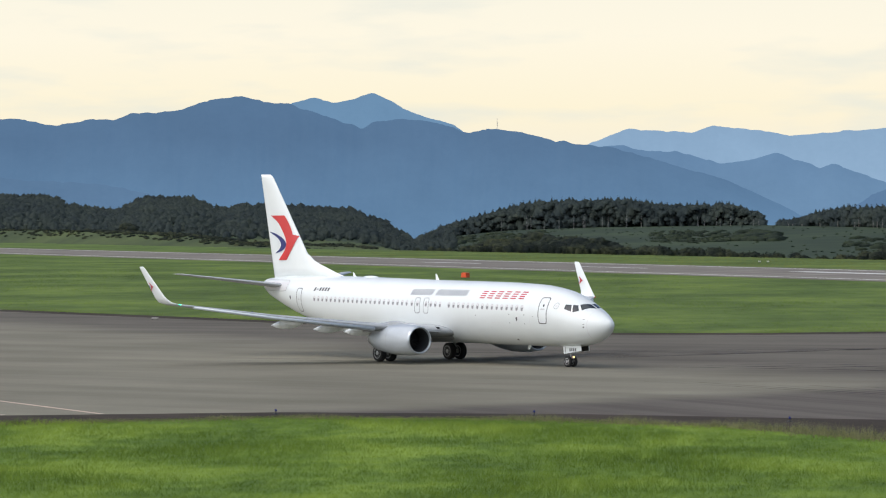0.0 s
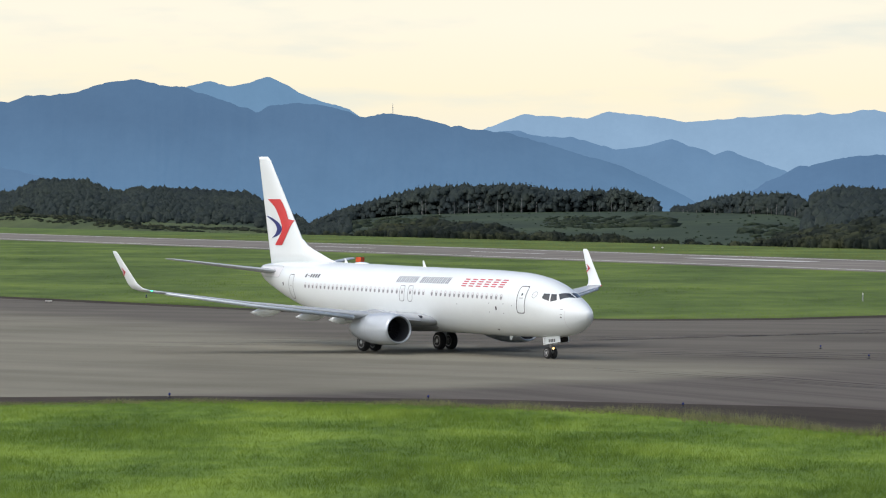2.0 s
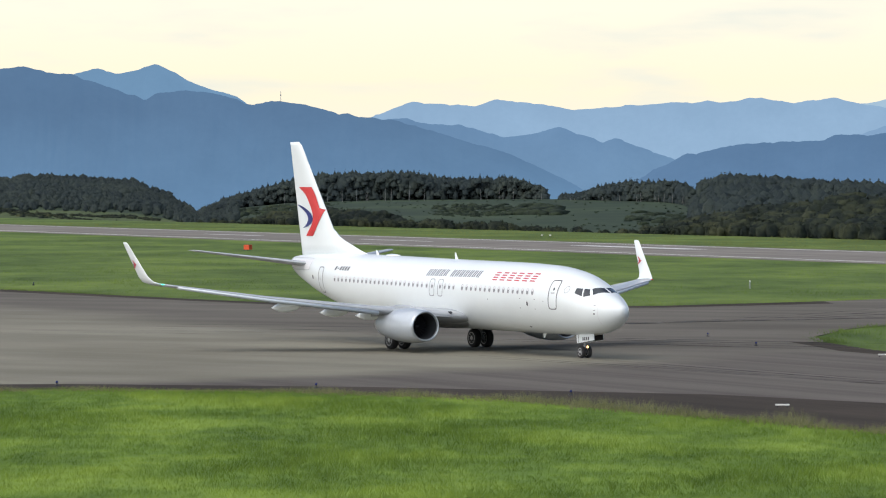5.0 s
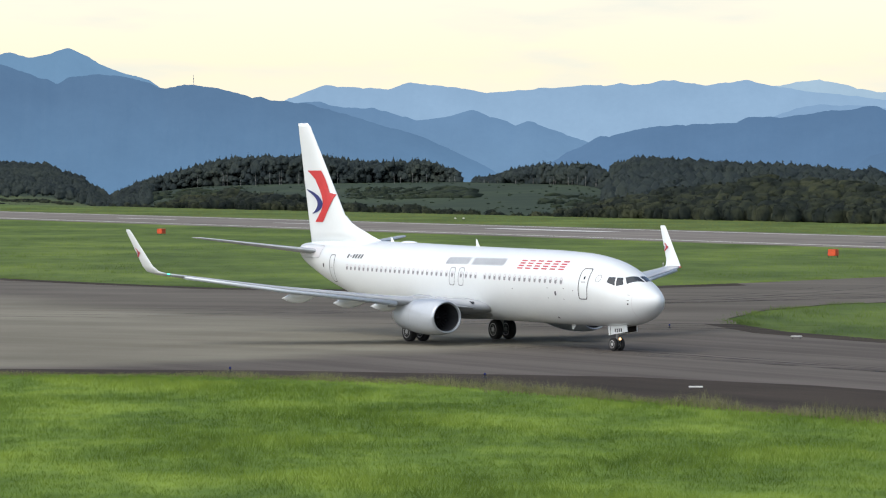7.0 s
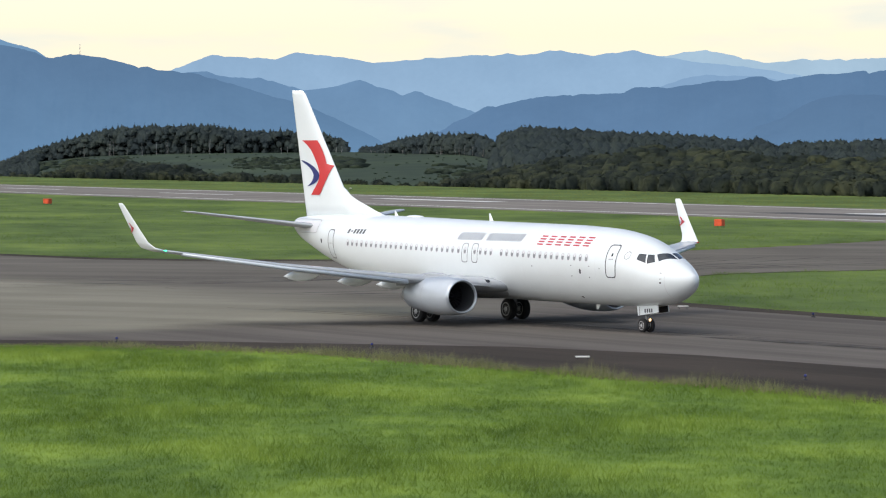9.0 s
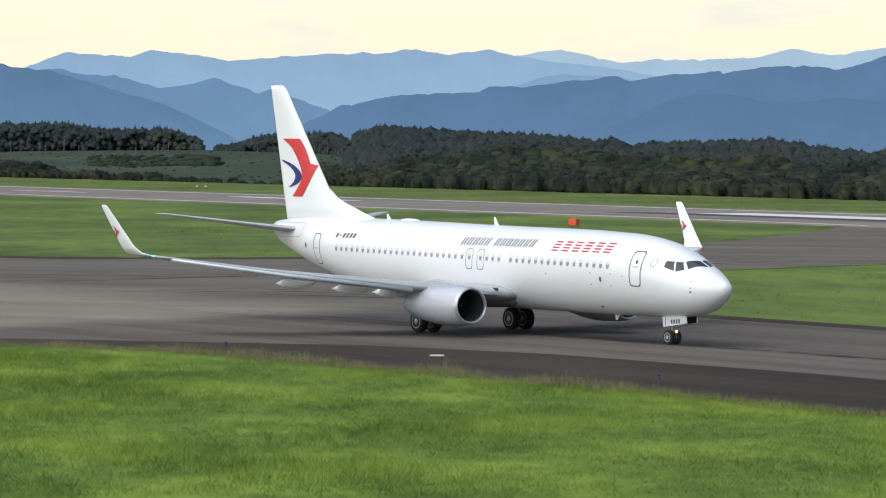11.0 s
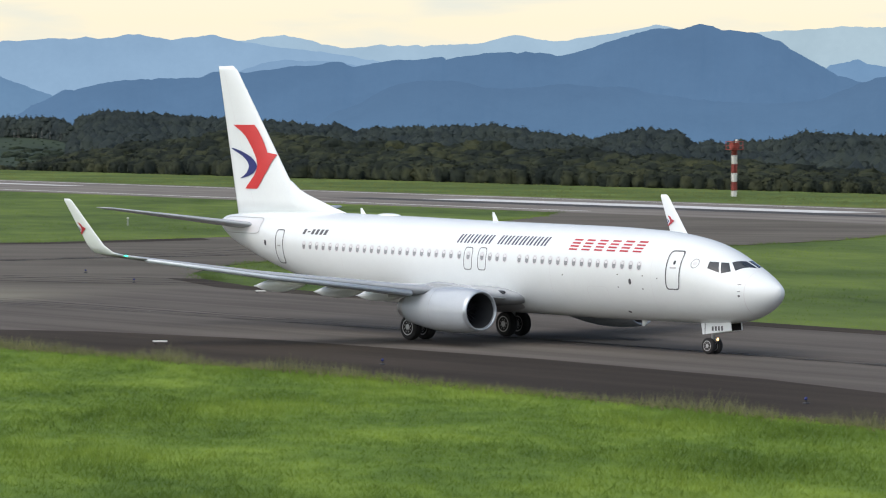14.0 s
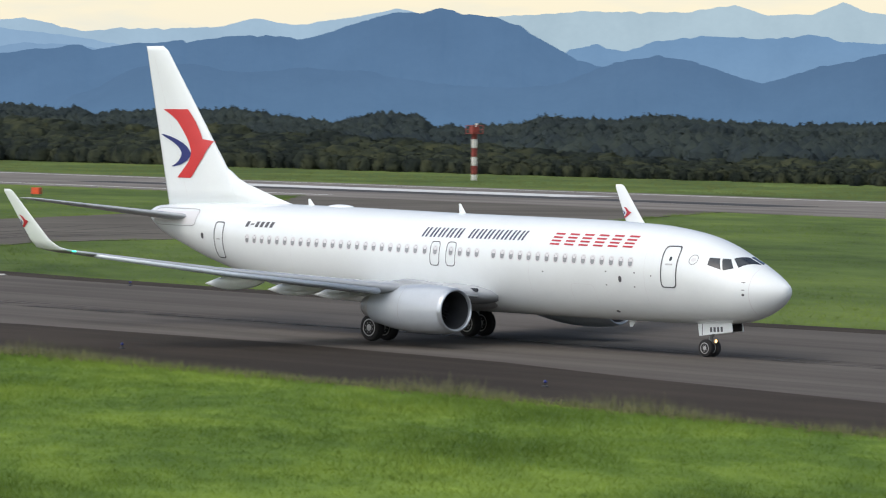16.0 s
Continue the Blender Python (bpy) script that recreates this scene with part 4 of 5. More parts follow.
def skin(s, z, side=-1, proud=0.006):
    """The point of the skin at that station and height."""
    top, bot, half = hull(s)
    mid = hull_middle(s, top, bot)
    q = (z - mid) / ((top - mid) if z > mid else (mid - bot))
    return Vector((-s, side * (half * math.sqrt(max(1 - q * q, 0.0)) + proud), z))


def skin_top(s, y, proud=0.008):
    top, bot, half = hull(s)
    mid = hull_middle(s, top, bot)
    return Vector((-s - 0.0, y, mid + (top - mid) * math.sqrt(max(1 - (y / half) ** 2, 0.0)) + proud))


def patch(corners, where, nu=5, nv=5):
    """A four-cornered piece of the skin; where maps its two coordinates to a point."""
    bm = bmesh.new()
    (a0, a1), (b0, b1), (c0, c1), (d0, d1) = corners
    grid = []
    for i in range(nu + 1):
        u = i / nu
        row = []
        for j in range(nv + 1):
            v = j / nv
            p = (a0 * (1 - u) + b0 * u) * (1 - v) + (d0 * (1 - u) + c0 * u) * v
            q = (a1 * (1 - u) + b1 * u) * (1 - v) + (d1 * (1 - u) + c1 * u) * v
            row.append(bm.verts.new(where(p, q)))
        grid.append(row)
    for i in range(nu):
        for j in range(nv):
            bm.faces.new((grid[i][j], grid[i + 1][j], grid[i + 1][j + 1], grid[i][j + 1]))
    return bm


def pill(s, z, w, h, side, power=3.2, count=16, proud=0.006):
    out = []
    for k in range(count):
        t = 2 * math.pi * k / count
        c, d = math.cos(t), math.sin(t)
        out.append(skin(s + math.copysign(abs(c) ** (2 / power), c) * w / 2, z + math.copysign(abs(d) ** (2 / power), d) * h / 2, side, proud))
    return out


def disc(s, z, w, h, side, power=3.2, count=16, proud=0.006):
    bm = bmesh.new()
    ring = [bm.verts.new(p) for p in pill(s, z, w, h, side, power, count, proud)]
    mid = bm.verts.new(skin(s, z, side, proud))
    for i in range(count):
        bm.faces.new((mid, ring[i], ring[(i + 1) % count]))
    return bm


def outline(s, z, w, h, side, line, lean=0.0, power=6.0, count=40, proud=0.007):
    bm = bmesh.new()
    rings = []
    for k in (0, 1):
        ring = []
        for i in range(count):
            t = 2 * math.pi * (i + 0.5) / count
            c, d = math.cos(t), math.sin(t)
            reach = (abs(c) ** power + abs(d) ** power) ** (-1 / power)
            dz = d * reach * (h / 2 - k * line)
            ds = c * reach * (w / 2 - k * line)
            ring.append(bm.verts.new(skin(s + ds + lean * dz, z + dz, side, proud)))
        rings.append(ring)
    for i in range(count):
        j = (i + 1) % count
        bm.faces.new((rings[0][i], rings[0][j], rings[1][j], rings[1][i]))
    return bm


def foil(chord, thick, n=9):
    """Section outline as (along, across) pairs, from the trailing edge over the top and back below."""
    def half(x):
        return thick * chord * (2.97 * math.sqrt(x) * 0.5 - 0.63 * x - 1.758 * x * x + 1.4215 * x ** 3 - 0.5075 * x ** 4)
    xs = [0.5 * (1 + math.cos(math.pi * k / n)) for k in range(n + 1)]
    return [(x * chord, half(x)) for x in xs] + [(x * chord, -half(x)) for x in xs[-2:0:-1]]


def foil_half(chord, thick, x):
    x = min(max(x / chord, 0.001), 1)
    return thick * chord * (1.485 * math.sqrt(x) - 0.63 * x - 1.758 * x * x + 1.4215 * x ** 3 - 0.5075 * x ** 4)


def wing_loft(sections, side):
    """sections: (s of the leading edge, y, z, chord, thickness, lean of the section's across axis in degrees from up)."""
    rings = []
    for s, y, z, chord, thick, lean in sections:
        c, d = math.cos(radians(lean)), math.sin(radians(lean))
        rings.append([(-(s + p), side * (y - q * d), z + q * c) for p, q in foil(chord, thick)])
    return loft(rings)


def fin_edges(z):
    lead = 32.92 + (z - 7.11) * (37.08 - 32.92) / (12.43 - 7.11)
    trail = 36.8 + (z - 5.29) * (38.43 - 36.8) / (12.44 - 5.29)
    return lead, trail


def fin_skin(s, z, side, proud=0.03):
    lead, trail = fin_edges(z)
    return Vector((-s, side * (foil_half(trail - lead, 0.09, s - lead) + proud), z))


RED_SHAPE = [(9.58, 37.12, 35.38), (9.3, 36.5, 35.08), (9.05, 36.08, 34.86), (8.7, 35.74, 34.6), (8.41, 35.48, 34.42), (8.26, 35.38, 34.34), (8.16, 35.30, 33.72), (7.95, 35.18, 33.88),
             (7.67, 35.08, 34.1), (7.4, 35.16, 34.3), (7.19, 35.32, 34.48), (6.9, 35.64, 34.74), (6.6, 36.0, 35.0), (6.51, 36.1, 35.12)]
BLUE_SHAPE = [(8.45, 37.32, 37.1), (8.32, 37.0, 36.45), (8.2, 36.65, 36.05), (8.06, 36.3, 35.65), (7.9, 36.02, 35.38), (7.75, 35.86, 35.2), (7.61, 35.78, 35.1), (7.45, 35.84, 35.18), (7.27, 36.0, 35.4),
              (7.12, 36.25, 35.8), (7.01, 36.55, 36.35)]


def emblem(rows, where):
    bm = bmesh.new()
    grid = [[bm.verts.new(where(p + (q - p) * k / 5, z)) for k in range(6)] for z, p, q in rows]
    for r1, r2 in zip(grid, grid[1:]):
        for k in range(5):
            bm.faces.new((r1[k], r1[k + 1], r2[k + 1], r2[k]))
    return bm


def ring_at(s, r, y0, z0, n=36, flat=0.0):
    out = []
    for k in range(n):
        t = 2 * math.pi * k / n
        dz = r * math.sin(t)
        if dz < 0:
            dz *= 1 - flat
        out.append((-s, y0 + r * math.cos(t) * (1 + flat * 0.4), z0 + dz))
    return out


def build_wheel(parent, r, wide, at, rim_label):
    n = 36
    prof = [(-wide * .5, r * .62), (-wide * .5, r * .86), (-wide * .42, r * .96), (-wide * .22, r), (-wide * .05, r), (0, r * .985), (wide * .05, r), (wide * .22, r), (wide * .42, r * .96), (wide * .5, r * .86), (wide * .5, r * .62)]
    rings = [[(q * math.cos(2 * math.pi * k / n), w, q * math.sin(2 * math.pi * k / n)) for k in range(n)] for w, q in prof]
    wheel = part("wheel", loft(rings), M_TYRE, parent, "black rubber tyre", smooth=True)
    bm = bmesh.new()
    for w in (-1, 1):
        outer = [[(q * math.cos(2 * math.pi * k / n), w * y, q * math.sin(2 * math.pi * k / n)) for k in range(n)] for y, q in ((wide * .5 + .004, r * .64), (wide * .5 + .012, r * .58), (wide * .47, r * .54), (wide * .48, r * .26), (wide * .54, r * .22), (wide * .58, r * .08))]
        loops = [[bm.verts.new(p) for p in ring] for ring in outer]
        for r1, r2 in zip(loops, loops[1:]):
            for i in range(n):
                bm.faces.new((r1[i], r1[(i + 1) % n], r2[(i + 1) % n], r2[i]))
        bm.faces.new(loops[-1])
        for k in range(8):
            t = 2 * math.pi * k / 8
            box_into(bm, (r * .07, .03, r * .07), (r * .37 * math.cos(t), w * wide * .48, r * .37 * math.sin(t)))
    part("rim", bm, M_RIM, wheel, rim_label)
    wheel.location = at
    return wheel


M_DUCT = paint("grey_duct", (0.05, 0.053, 0.058), 0.5, 0.3, vary=0.1)
WHEELS = []


def build_airliner():
    jet = new("airliner")
    tagged(jet, "white twin-engine airliner with red and blue tail emblem taxiing", "airplane")
    # fuselage
    stations = [0.004, .02, .05, .1, .17, .25, .4, .6, .85, 1.09, 1.35, 1.6, 1.85, 2.05, 2.3, 2.5, 2.75, 3.03, 3.4, 3.8, 4.2, 4.68, 5.5, 6.34, 7, 8, 9, 9.74] + list(np.arange(11, 26, 1.0)) + [26, 26.5, 27.4, 28.4, 29.2, 30, 30.8, 31.6, 32.6, 33.7, 34.6, 35.4, 36.1, 36.8, 37.2, 37.5, 37.75, 37.9]
    rings = []
    for s in stations:
        top, bot, half = hull(s)
        mid = hull_middle(s, top, bot)
        ring = []
        for k in range(64):
            t = 2 * math.pi * k / 64
            d = math.sin(t)
            ring.append((-s, half * math.cos(t), mid + d * ((top - mid) if d > 0 else (mid - bot))))
        rings.append(ring)
    part("fuselage", loft(rings), M_WHITE, jet, "glossy white fuselage", smooth=True)
    # seams of the skin
    for s0, s1 in ((1.20, 1.225), (6.0, 6.012), (12.3, 12.312), (26.6, 26.612)):
        bm = bmesh.new()
        loops = []
        for s in (s0, s1):
            top, bot, half = hull(s)
            mid = hull_middle(s, top, bot)
            loops.append([bm.verts.new((-s, (half + .004) * math.cos(2 * math.pi * k / 64), mid + math.sin(2 * math.pi * k / 64) * (((top - mid) if k < 32 else (mid - bot)) + .004))) for k in range(64)])
        for i in range(64):
            bm.faces.new((loops[0][i], loops[0][(i + 1) % 64], loops[1][(i + 1) % 64], loops[1][i]))
        part("skin_seam", bm, M_FRAME, jet, "fine grey skin seam")
    # wing-body fairing
    rings = []
    for k in range(21):
        f = k / 20
        s = 13.3 + f * 11.0
        g = math.sin(math.pi * f) ** 0.9
        rings.append([(-s, (0.5 + 1.40 * g) * math.cos(2 * math.pi * i / 32), 1.80 + (0.2 + 0.36 * g) * math.sin(2 * math.pi * i / 32)) for i in range(32)])
    part("belly_fairing", loft(rings), M_BELLY, jet, "grey belly fairing", smooth=True)
    # flight deck panes
    for side in (-1, 1):
        f = lambda s, z: skin(s, z, side, 0.008)
        g = lambda s, y: skin_top(s, y)
        for where, quad in ((f, ((3.10, 3.96), (2.71, 3.94), (2.47, 3.51), (3.06, 3.68))), (f, ((2.63, 3.93), (2.35, 3.92), (2.03, 3.57), (2.38, 3.48))),
                            (g, ((2.28, side * .68), (2.02, side * .05), (1.40, side * .05), (1.88, side * .88)))):
            part("flight_deck_pane", patch(quad, where), M_GLASS, jet, "dark flight deck glass", smooth=True)
    # cabin windows and emergency exits
    rows = [6.73 + .506 * k for k in range(16)] + [15.28, 15.78, 16.27, 16.8, 17.73, 18.34, 18.9] + [18.9 + .506 * k for k in range(1, 22)]
    for side in (-1, 1):
        for s in rows:
            z = 3.67 + (s - 6.73) * 0.0127
            frame_ob = part("cabin_window", outline(s, z, .31, .43, side, .05, power=2.8, count=16), M_FRAME, jet)
            part("pane", disc(s, z, .22, .33, side, 2.8, 14, 0.005), M_PANE, frame_ob)
            part("blind", patch(((s - .08, z + .15), (s + .08, z + .15), (s + .08, z + .03), (s - .08, z + .03)), lambda p, q: skin(p, q, side, 0.008), 1, 2), M_FRAME, frame_ob)
        for s in (17.74, 16.8):
            part("emergency_exit", outline(s, 3.69, .57, 1.02, side, .035, power=5, count=56, proud=0.01), M_OUTLINE, jet, "thin dark outline of an overwing exit")
        door = part("door", outline(4.78, 3.55, .80, 1.66, side, .05, lean=0.02, power=7, count=72, proud=0.012), M_OUTLINE, jet, "white service door outlined in dark grey")
        part("door_handle", patch(((4.95, 3.68), (4.62, 3.68), (4.62, 3.62), (4.95, 3.62)), lambda p, q: skin(p, q, side, 0.012), 3, 1), M_STEEL, door)
        part("door_window", disc(4.76, 3.87, .13, .18, side, 2.2, 12, 0.009), M_GLASS, door)
        door = part("door", outline(31.62, 3.85, .70, 1.62, side, .048, lean=-0.05, power=7, count=72, proud=0.012), M_OUTLINE, jet, "white aft service door with a thin outline")
        part("door_handle", patch(((31.75, 3.92), (31.5, 3.92), (31.5, 3.87), (31.75, 3.87)), lambda p, q: skin(p, q, side, 0.012), 3, 1), M_STEEL, door)
        for s, z, w, h in ((7.28, 2.99, .17, .26), (1.44, 3.04, .16, .03), (1.42, 2.75, .14, .03), (1.42, 2.56, .1, .1), (8.0, 1.66, .2, .1), (8.02, 3.27, .09, .05), (6.5, 3.26, .09, .05), (8.04, 2.73, .09, .05), (6.55, 2.70, .09, .05), (11.5, 3.15, .08, .06), (5.65, 3.17, .06, .06), (32.9, 4.0, .2, .28)):
            part("port", disc(s, z, w, h, side, 2.2, 12, 0.008), M_OUTLINE, jet, "small dark opening in the skin")
        part("cargo_door", outline(9.4, 2.25, 1.3, .95, side, .012, power=7, count=56, proud=.01), M_FRAME, jet, "faint cargo door outline")
        part("roundel", outline(3.72, 3.86, .40, .40, side, .03, power=2.0, count=24), M_PANE, jet, "faint grey round badge")
        part("badge_fill", disc(3.72, 3.86, .22, .16, side, 2.0, 16, 0.007), M_FRAME, jet, "pale grey badge centre")
        # lettering as plain slanted bars
        pos = 18.62
        for k in range(13):
            if k != 5:
                for off in (0.0, .21):
                    s0 = pos - off
                    part("letter_bar", patch(((s0, 4.75), (s0 - .11, 4.75), (s0 + .01, 4.36), (s0 + .12, 4.36)), lambda p, q: skin(p, q, side, 0.009), 1, 4), M_INK, jet, "dark blue lettering bar")
            pos -= .475 if k != 5 else .33
        pos = 11.2
        for k in range(6):
            for dz in (0, .135, .27, .405):
                part("character_bar", patch(((pos + .0 + dz * .2, 4.72 - dz), (pos - .52 + dz * .2, 4.71 - dz), (pos - .51 + dz * .2, 4.64 - dz), (pos + .01 + dz * .2, 4.65 - dz)), lambda p, q: skin(p, q, side, 0.009), 3, 2), M_LETTER_RED, jet, "red character bar")
            pos -= .79
        for k in range(6):
            s0 = 29.75 - k * .32
            h = .06 if k == 1 else .24
            part("letter_bar", patch(((s0, 4.6 + h / 2), (s0 - .2, 4.6 + h / 2), (s0 - .14, 4.6 - h / 2), (s0 + .06, 4.6 - h / 2)), lambda p, q: skin(p, q, side, 0.009), 1, 3), M_OUTLINE, jet, "dark grey lettering bar")
    # tail fin, rudder seam, emblem
    zs = [5.2, 6.0, 7.11, 8.5, 10, 11.5, 12.2, 12.43]
    rings = []
    for z in zs:
        lead, trail = fin_edges(z)
        if z == zs[-1]:
            lead += .18
        rings.append([(-(lead + p), q, z) for p, q in foil(trail - lead, 0.09 if z < 12.4 else 0.05, 12)])
    fin = part("tail_fin", loft(rings), M_WHITE, jet, "tall white tail fin", smooth=True)
    rings = []
    for s, zt, w in ((28.47, 5.46, .02), (29.5, 5.72, .07), (30.5, 6.02, .11), (31.4, 6.28, .14), (32.08, 6.53, .16), (32.6, 6.86, .17), (33.3, 7.2, .17)):
        rings.append([(-s, w, 5.2), (-s, w * .9, (5.2 + zt) / 2), (-s, w * .4, zt - .02), (-s, 0, zt), (-s, -w * .4, zt - .02), (-s, -w * .9, (5.2 + zt) / 2), (-s, -w, 5.2)])
    part("dorsal_fin", loft(rings), M_WHITE, jet, "white dorsal fillet", smooth=True)
    for side in (-1, 1):
        part("emblem_red", emblem(RED_SHAPE, lambda s, z: fin_skin(s, z, side)), M_RED, fin, "red swept emblem shape", smooth=True)
        part("emblem_blue", emblem(BLUE_SHAPE, lambda s, z: fin_skin(s, z, side)), M_NAVY, fin, "navy crescent emblem shape", smooth=True)
        seam = [(z, fin_edges(z)[1] - (fin_edges(z)[1] - fin_edges(z)[0]) * .30, fin_edges(z)[1] - (fin_edges(z)[1] - fin_edges(z)[0]) * .30 - .02) for z in (5.6, 8, 10, 12)]
        part("rudder_seam", emblem(seam, lambda s, z: fin_skin(s, z, side, .006)), M_FRAME, fin, "fine rudder seam")
    bm = bmesh.new()
    loop = [bm.verts.new(p) for p in ring_at(37.91, .17, 0, 4.83, 20)]
    bm.faces.new(loop)
    part("exhaust_opening", bm, M_DARKMETAL, jet, "dark tail exhaust")
    # wings
    for side in (-1, 1):
        wing = part("wing", wing_loft([(14.0, .3, 1.98, 8.3, .105, 0), (14.62, 1.9, 2.07, 7.6, .115, 0), (16.5, 6.0, 2.42, 5.45, .095, 0), (19.5, 11.6, 3.08, 3.55, .085, 0), (22.2, 16.5, 3.78, 1.95, .085, 0), (22.72, 17.1, 3.87, 1.68, .09, 8)], side), M_GREYWING, jet, "pale grey swept wing", smooth=True)
        part("winglet", wing_loft([(22.72, 17.1, 3.87, 1.68, .10, 8), (23.15, 17.4, 4.0, 1.5, .09, 35), (23.6, 17.56, 4.3, 1.25, .085, 62), (24.1, 17.66, 4.8, 1.06, .08, 78), (25.45, 17.95, 6.20, .58, .08, 80), (25.62, 17.97, 6.30, .4, .06, 80)], side), M_WHITE, wing, "upswept white winglet", smooth=True)
        slat = wing_loft([(16.42, 6.2, 2.27, .80, .34, 0), (19.29, 11.6, 2.95, .60, .36, 0), (21.95, 16.35, 3.68, .42, .38, 0)], side)
        part("slat", slat, M_SLAT, wing, "light blue grey leading edge slat", smooth=True)
        slat = wing_loft([(14.72, 2.3, 2.02, .5, .25, 0), (15.62, 4.3, 2.2, .45, .25, 0)], side)
        part("slat", slat, M_GREYWING, wing, "grey inboard leading edge flap", smooth=True)
        bm = box_into(bmesh.new(), (.34, .12, .06), (-22.78, side * 17.06, 3.88), .02)
        part("tip_lamp", bm, M_GREENLAMP if side < 0 else M_RED, wing, "green wing tip lamp" if side < 0 else "red wing tip lamp")
        bm = box_into(bmesh.new(), (.5, .1, .15), (-14.98, side * 2.3, 2.28), .04)
        part("landing_light", bm, M_GLASS, wing, "dark glass landing light")
        for face in (-1, 1):
            def on_winglet(s, z):
                f = (z - 4.8) / 1.55
                lead, chord = 24.1 + f * 1.35, 1.06 - f * .48
                h = foil_half(chord, .08, s - lead)
                return Vector((-s, side * (17.66 + f * .29 + face * (h + .03)), z))
            rows_r = [(5.27, 25.29, 25.17), (5.20, 25.18, 25.03), (5.10, 25.09, 24.93), (5.03, 25.04, 24.72), (4.95, 25.05, 24.83), (4.86, 25.12, 24.95), (4.78, 25.19, 25.06)]
            rows_b = [(5.10, 25.34, 25.30), (5.04, 25.22, 25.15), (4.98, 25.18, 25.11), (4.92, 25.25, 25.19)]
            part("emblem_red", emblem(rows_r, on_winglet), M_LETTER_RED, wing, "small red emblem")
            part("emblem_blue", emblem(rows_b, on_winglet), M_NAVY, wing, "small navy emblem")
        for y, tip, z in ((9.6, 23.3, 2.5), (6.6, 22.8, 2.2), (4.1, 22.9, 1.98)):
            rings = []
            for k in range(11):
                f = k / 10
                g = max(math.sin(math.pi * min(f * 1.02 + .02, 1)) ** .7, .03)
                s = tip - 3.6 + 3.6 * f
                rings.append([(-s, side * (y + .22 * g * math.cos(2 * math.pi * i / 14)), z + .12 - .20 * f + .32 * g * math.sin(2 * math.pi * i / 14)) for i in range(14)])
            part("flap_fairing", loft(rings), M_WHITE, wing, "pale flap track fairing", smooth=True)
        # engine
        y0, z0 = side * 4.83, 1.55
        spec = [(13.62, .93), (13.9, .985), (14.5, 1.03), (15.3, 1.045), (16.1, 1.01), (16.9, .91), (17.5, .80), (17.9, .72)]
        engine = part("engine", loft([ring_at(s, r, y0, z0, 40, .05) for s, r in spec], caps=False), M_NACELLE, jet, "pale grey engine nacelle", smooth=True)
        lip = [(13.56, .775), (13.50, .79), (13.45, .81), (13.42, .845), (13.46, .89), (13.62, .932)]
        part("inlet_lip", loft([ring_at(s, r, y0, z0, 40, .05) for s, r in lip], caps=False), M_METAL, engine, "bright metal inlet lip", smooth=True)
        part("inlet_duct", loft([ring_at(s, r, y0, z0, 40, .05) for s, r in ((13.55, .777), (13.75, .755), (14.3, .76), (14.75, .78))], caps=False), M_DUCT, engine, "dark inlet lining", smooth=True)
        bm = bmesh.new()
        bm.faces.new([bm.verts.new(p) for p in ring_at(14.74, .79, y0, z0, 40, .05)])
        for k in range(24):
            t = 2 * math.pi * k / 24
            rot = Matrix.Rotation(t, 3, "X") @ Matrix.Rotation(radians(35), 3, "Z")
            box_into(bm, (.16, .012, .5), Vector((-14.62, y0, z0)) + Matrix.Rotation(t, 3, "X") @ Vector((0, 0, .48)), 0, rot)
        fan = part("fan", bm, M_DARKMETAL, engine, "dark fan blades")
        part("spinner", tube_into(bmesh.new(), (-14.7, y0, z0), (-14.25, y0, z0), .24, .02, 20), M_DARKMETAL, fan, "dark spinner", smooth=True)
        part("nozzle", loft([ring_at(s, r, y0, z0, 32) for s, r in ((17.4, .60), (18.0, .54), (18.6, .42), (18.65, .38), (18.2, .34))], caps=False), M_STEEL, engine, "bare metal exhaust nozzle", smooth=True)
        part("exhaust_cone", tube_into(bmesh.new(), (-18.2, y0, z0), (-19.0, y0, z0), .26, .03, 20), M_STEEL, engine, "metal exhaust cone", smooth=True)
        part("cowl_seam", loft([ring_at(s, r, y0, z0, 40, .05) for s, r in ((15.75, 1.043), (15.772, 1.042))], caps=False), M_BELLY, engine, "thin cowl seam")
        rings = []
        for s, zb, zt, w in ((14.6, 2.5, 2.6, .08), (15.4, 2.45, 2.72, .17), (16.4, 2.3, 2.75, .2), (18, 2.0, 2.5, .2), (19.6, 1.95, 2.4, .1)):
            rings.append([(-s, y0 - w, zb), (-s, y0 - w, zt - .06), (-s, y0 - w * .5, zt), (-s, y0 + w * .5, zt), (-s, y0 + w, zt - .06), (-s, y0 + w, zb)])
        part("pylon", loft(rings), M_GREYWING, engine, "grey engine pylon", smooth=False)
        # strake on the cowl
        bm = loft([[(-14.7, y0 - side * .60, 2.38), (-15.9, y0 - side * .60, 2.36), (-15.9, y0 - side * .62, 2.36)], [(-15.1, y0 - side * .82, 2.62), (-15.85, y0 - side * .84, 2.64), (-15.85, y0 - side * .86, 2.63)]])
        part("strake", bm, M_GREYWING, engine, "small cowl strake")
        # stabiliser
        part("stabiliser", wing_loft([(33.7, .3, 4.72, 3.7, .10, 0), (34.3, 1.0, 4.80, 3.2, .10, 0), (37.35, 6.95, 5.56, 1.3, .09, 0), (37.75, 7.18, 5.6, .85, .06, 0)], side), M_GREYWING, jet, "grey swept tailplane", smooth=True)
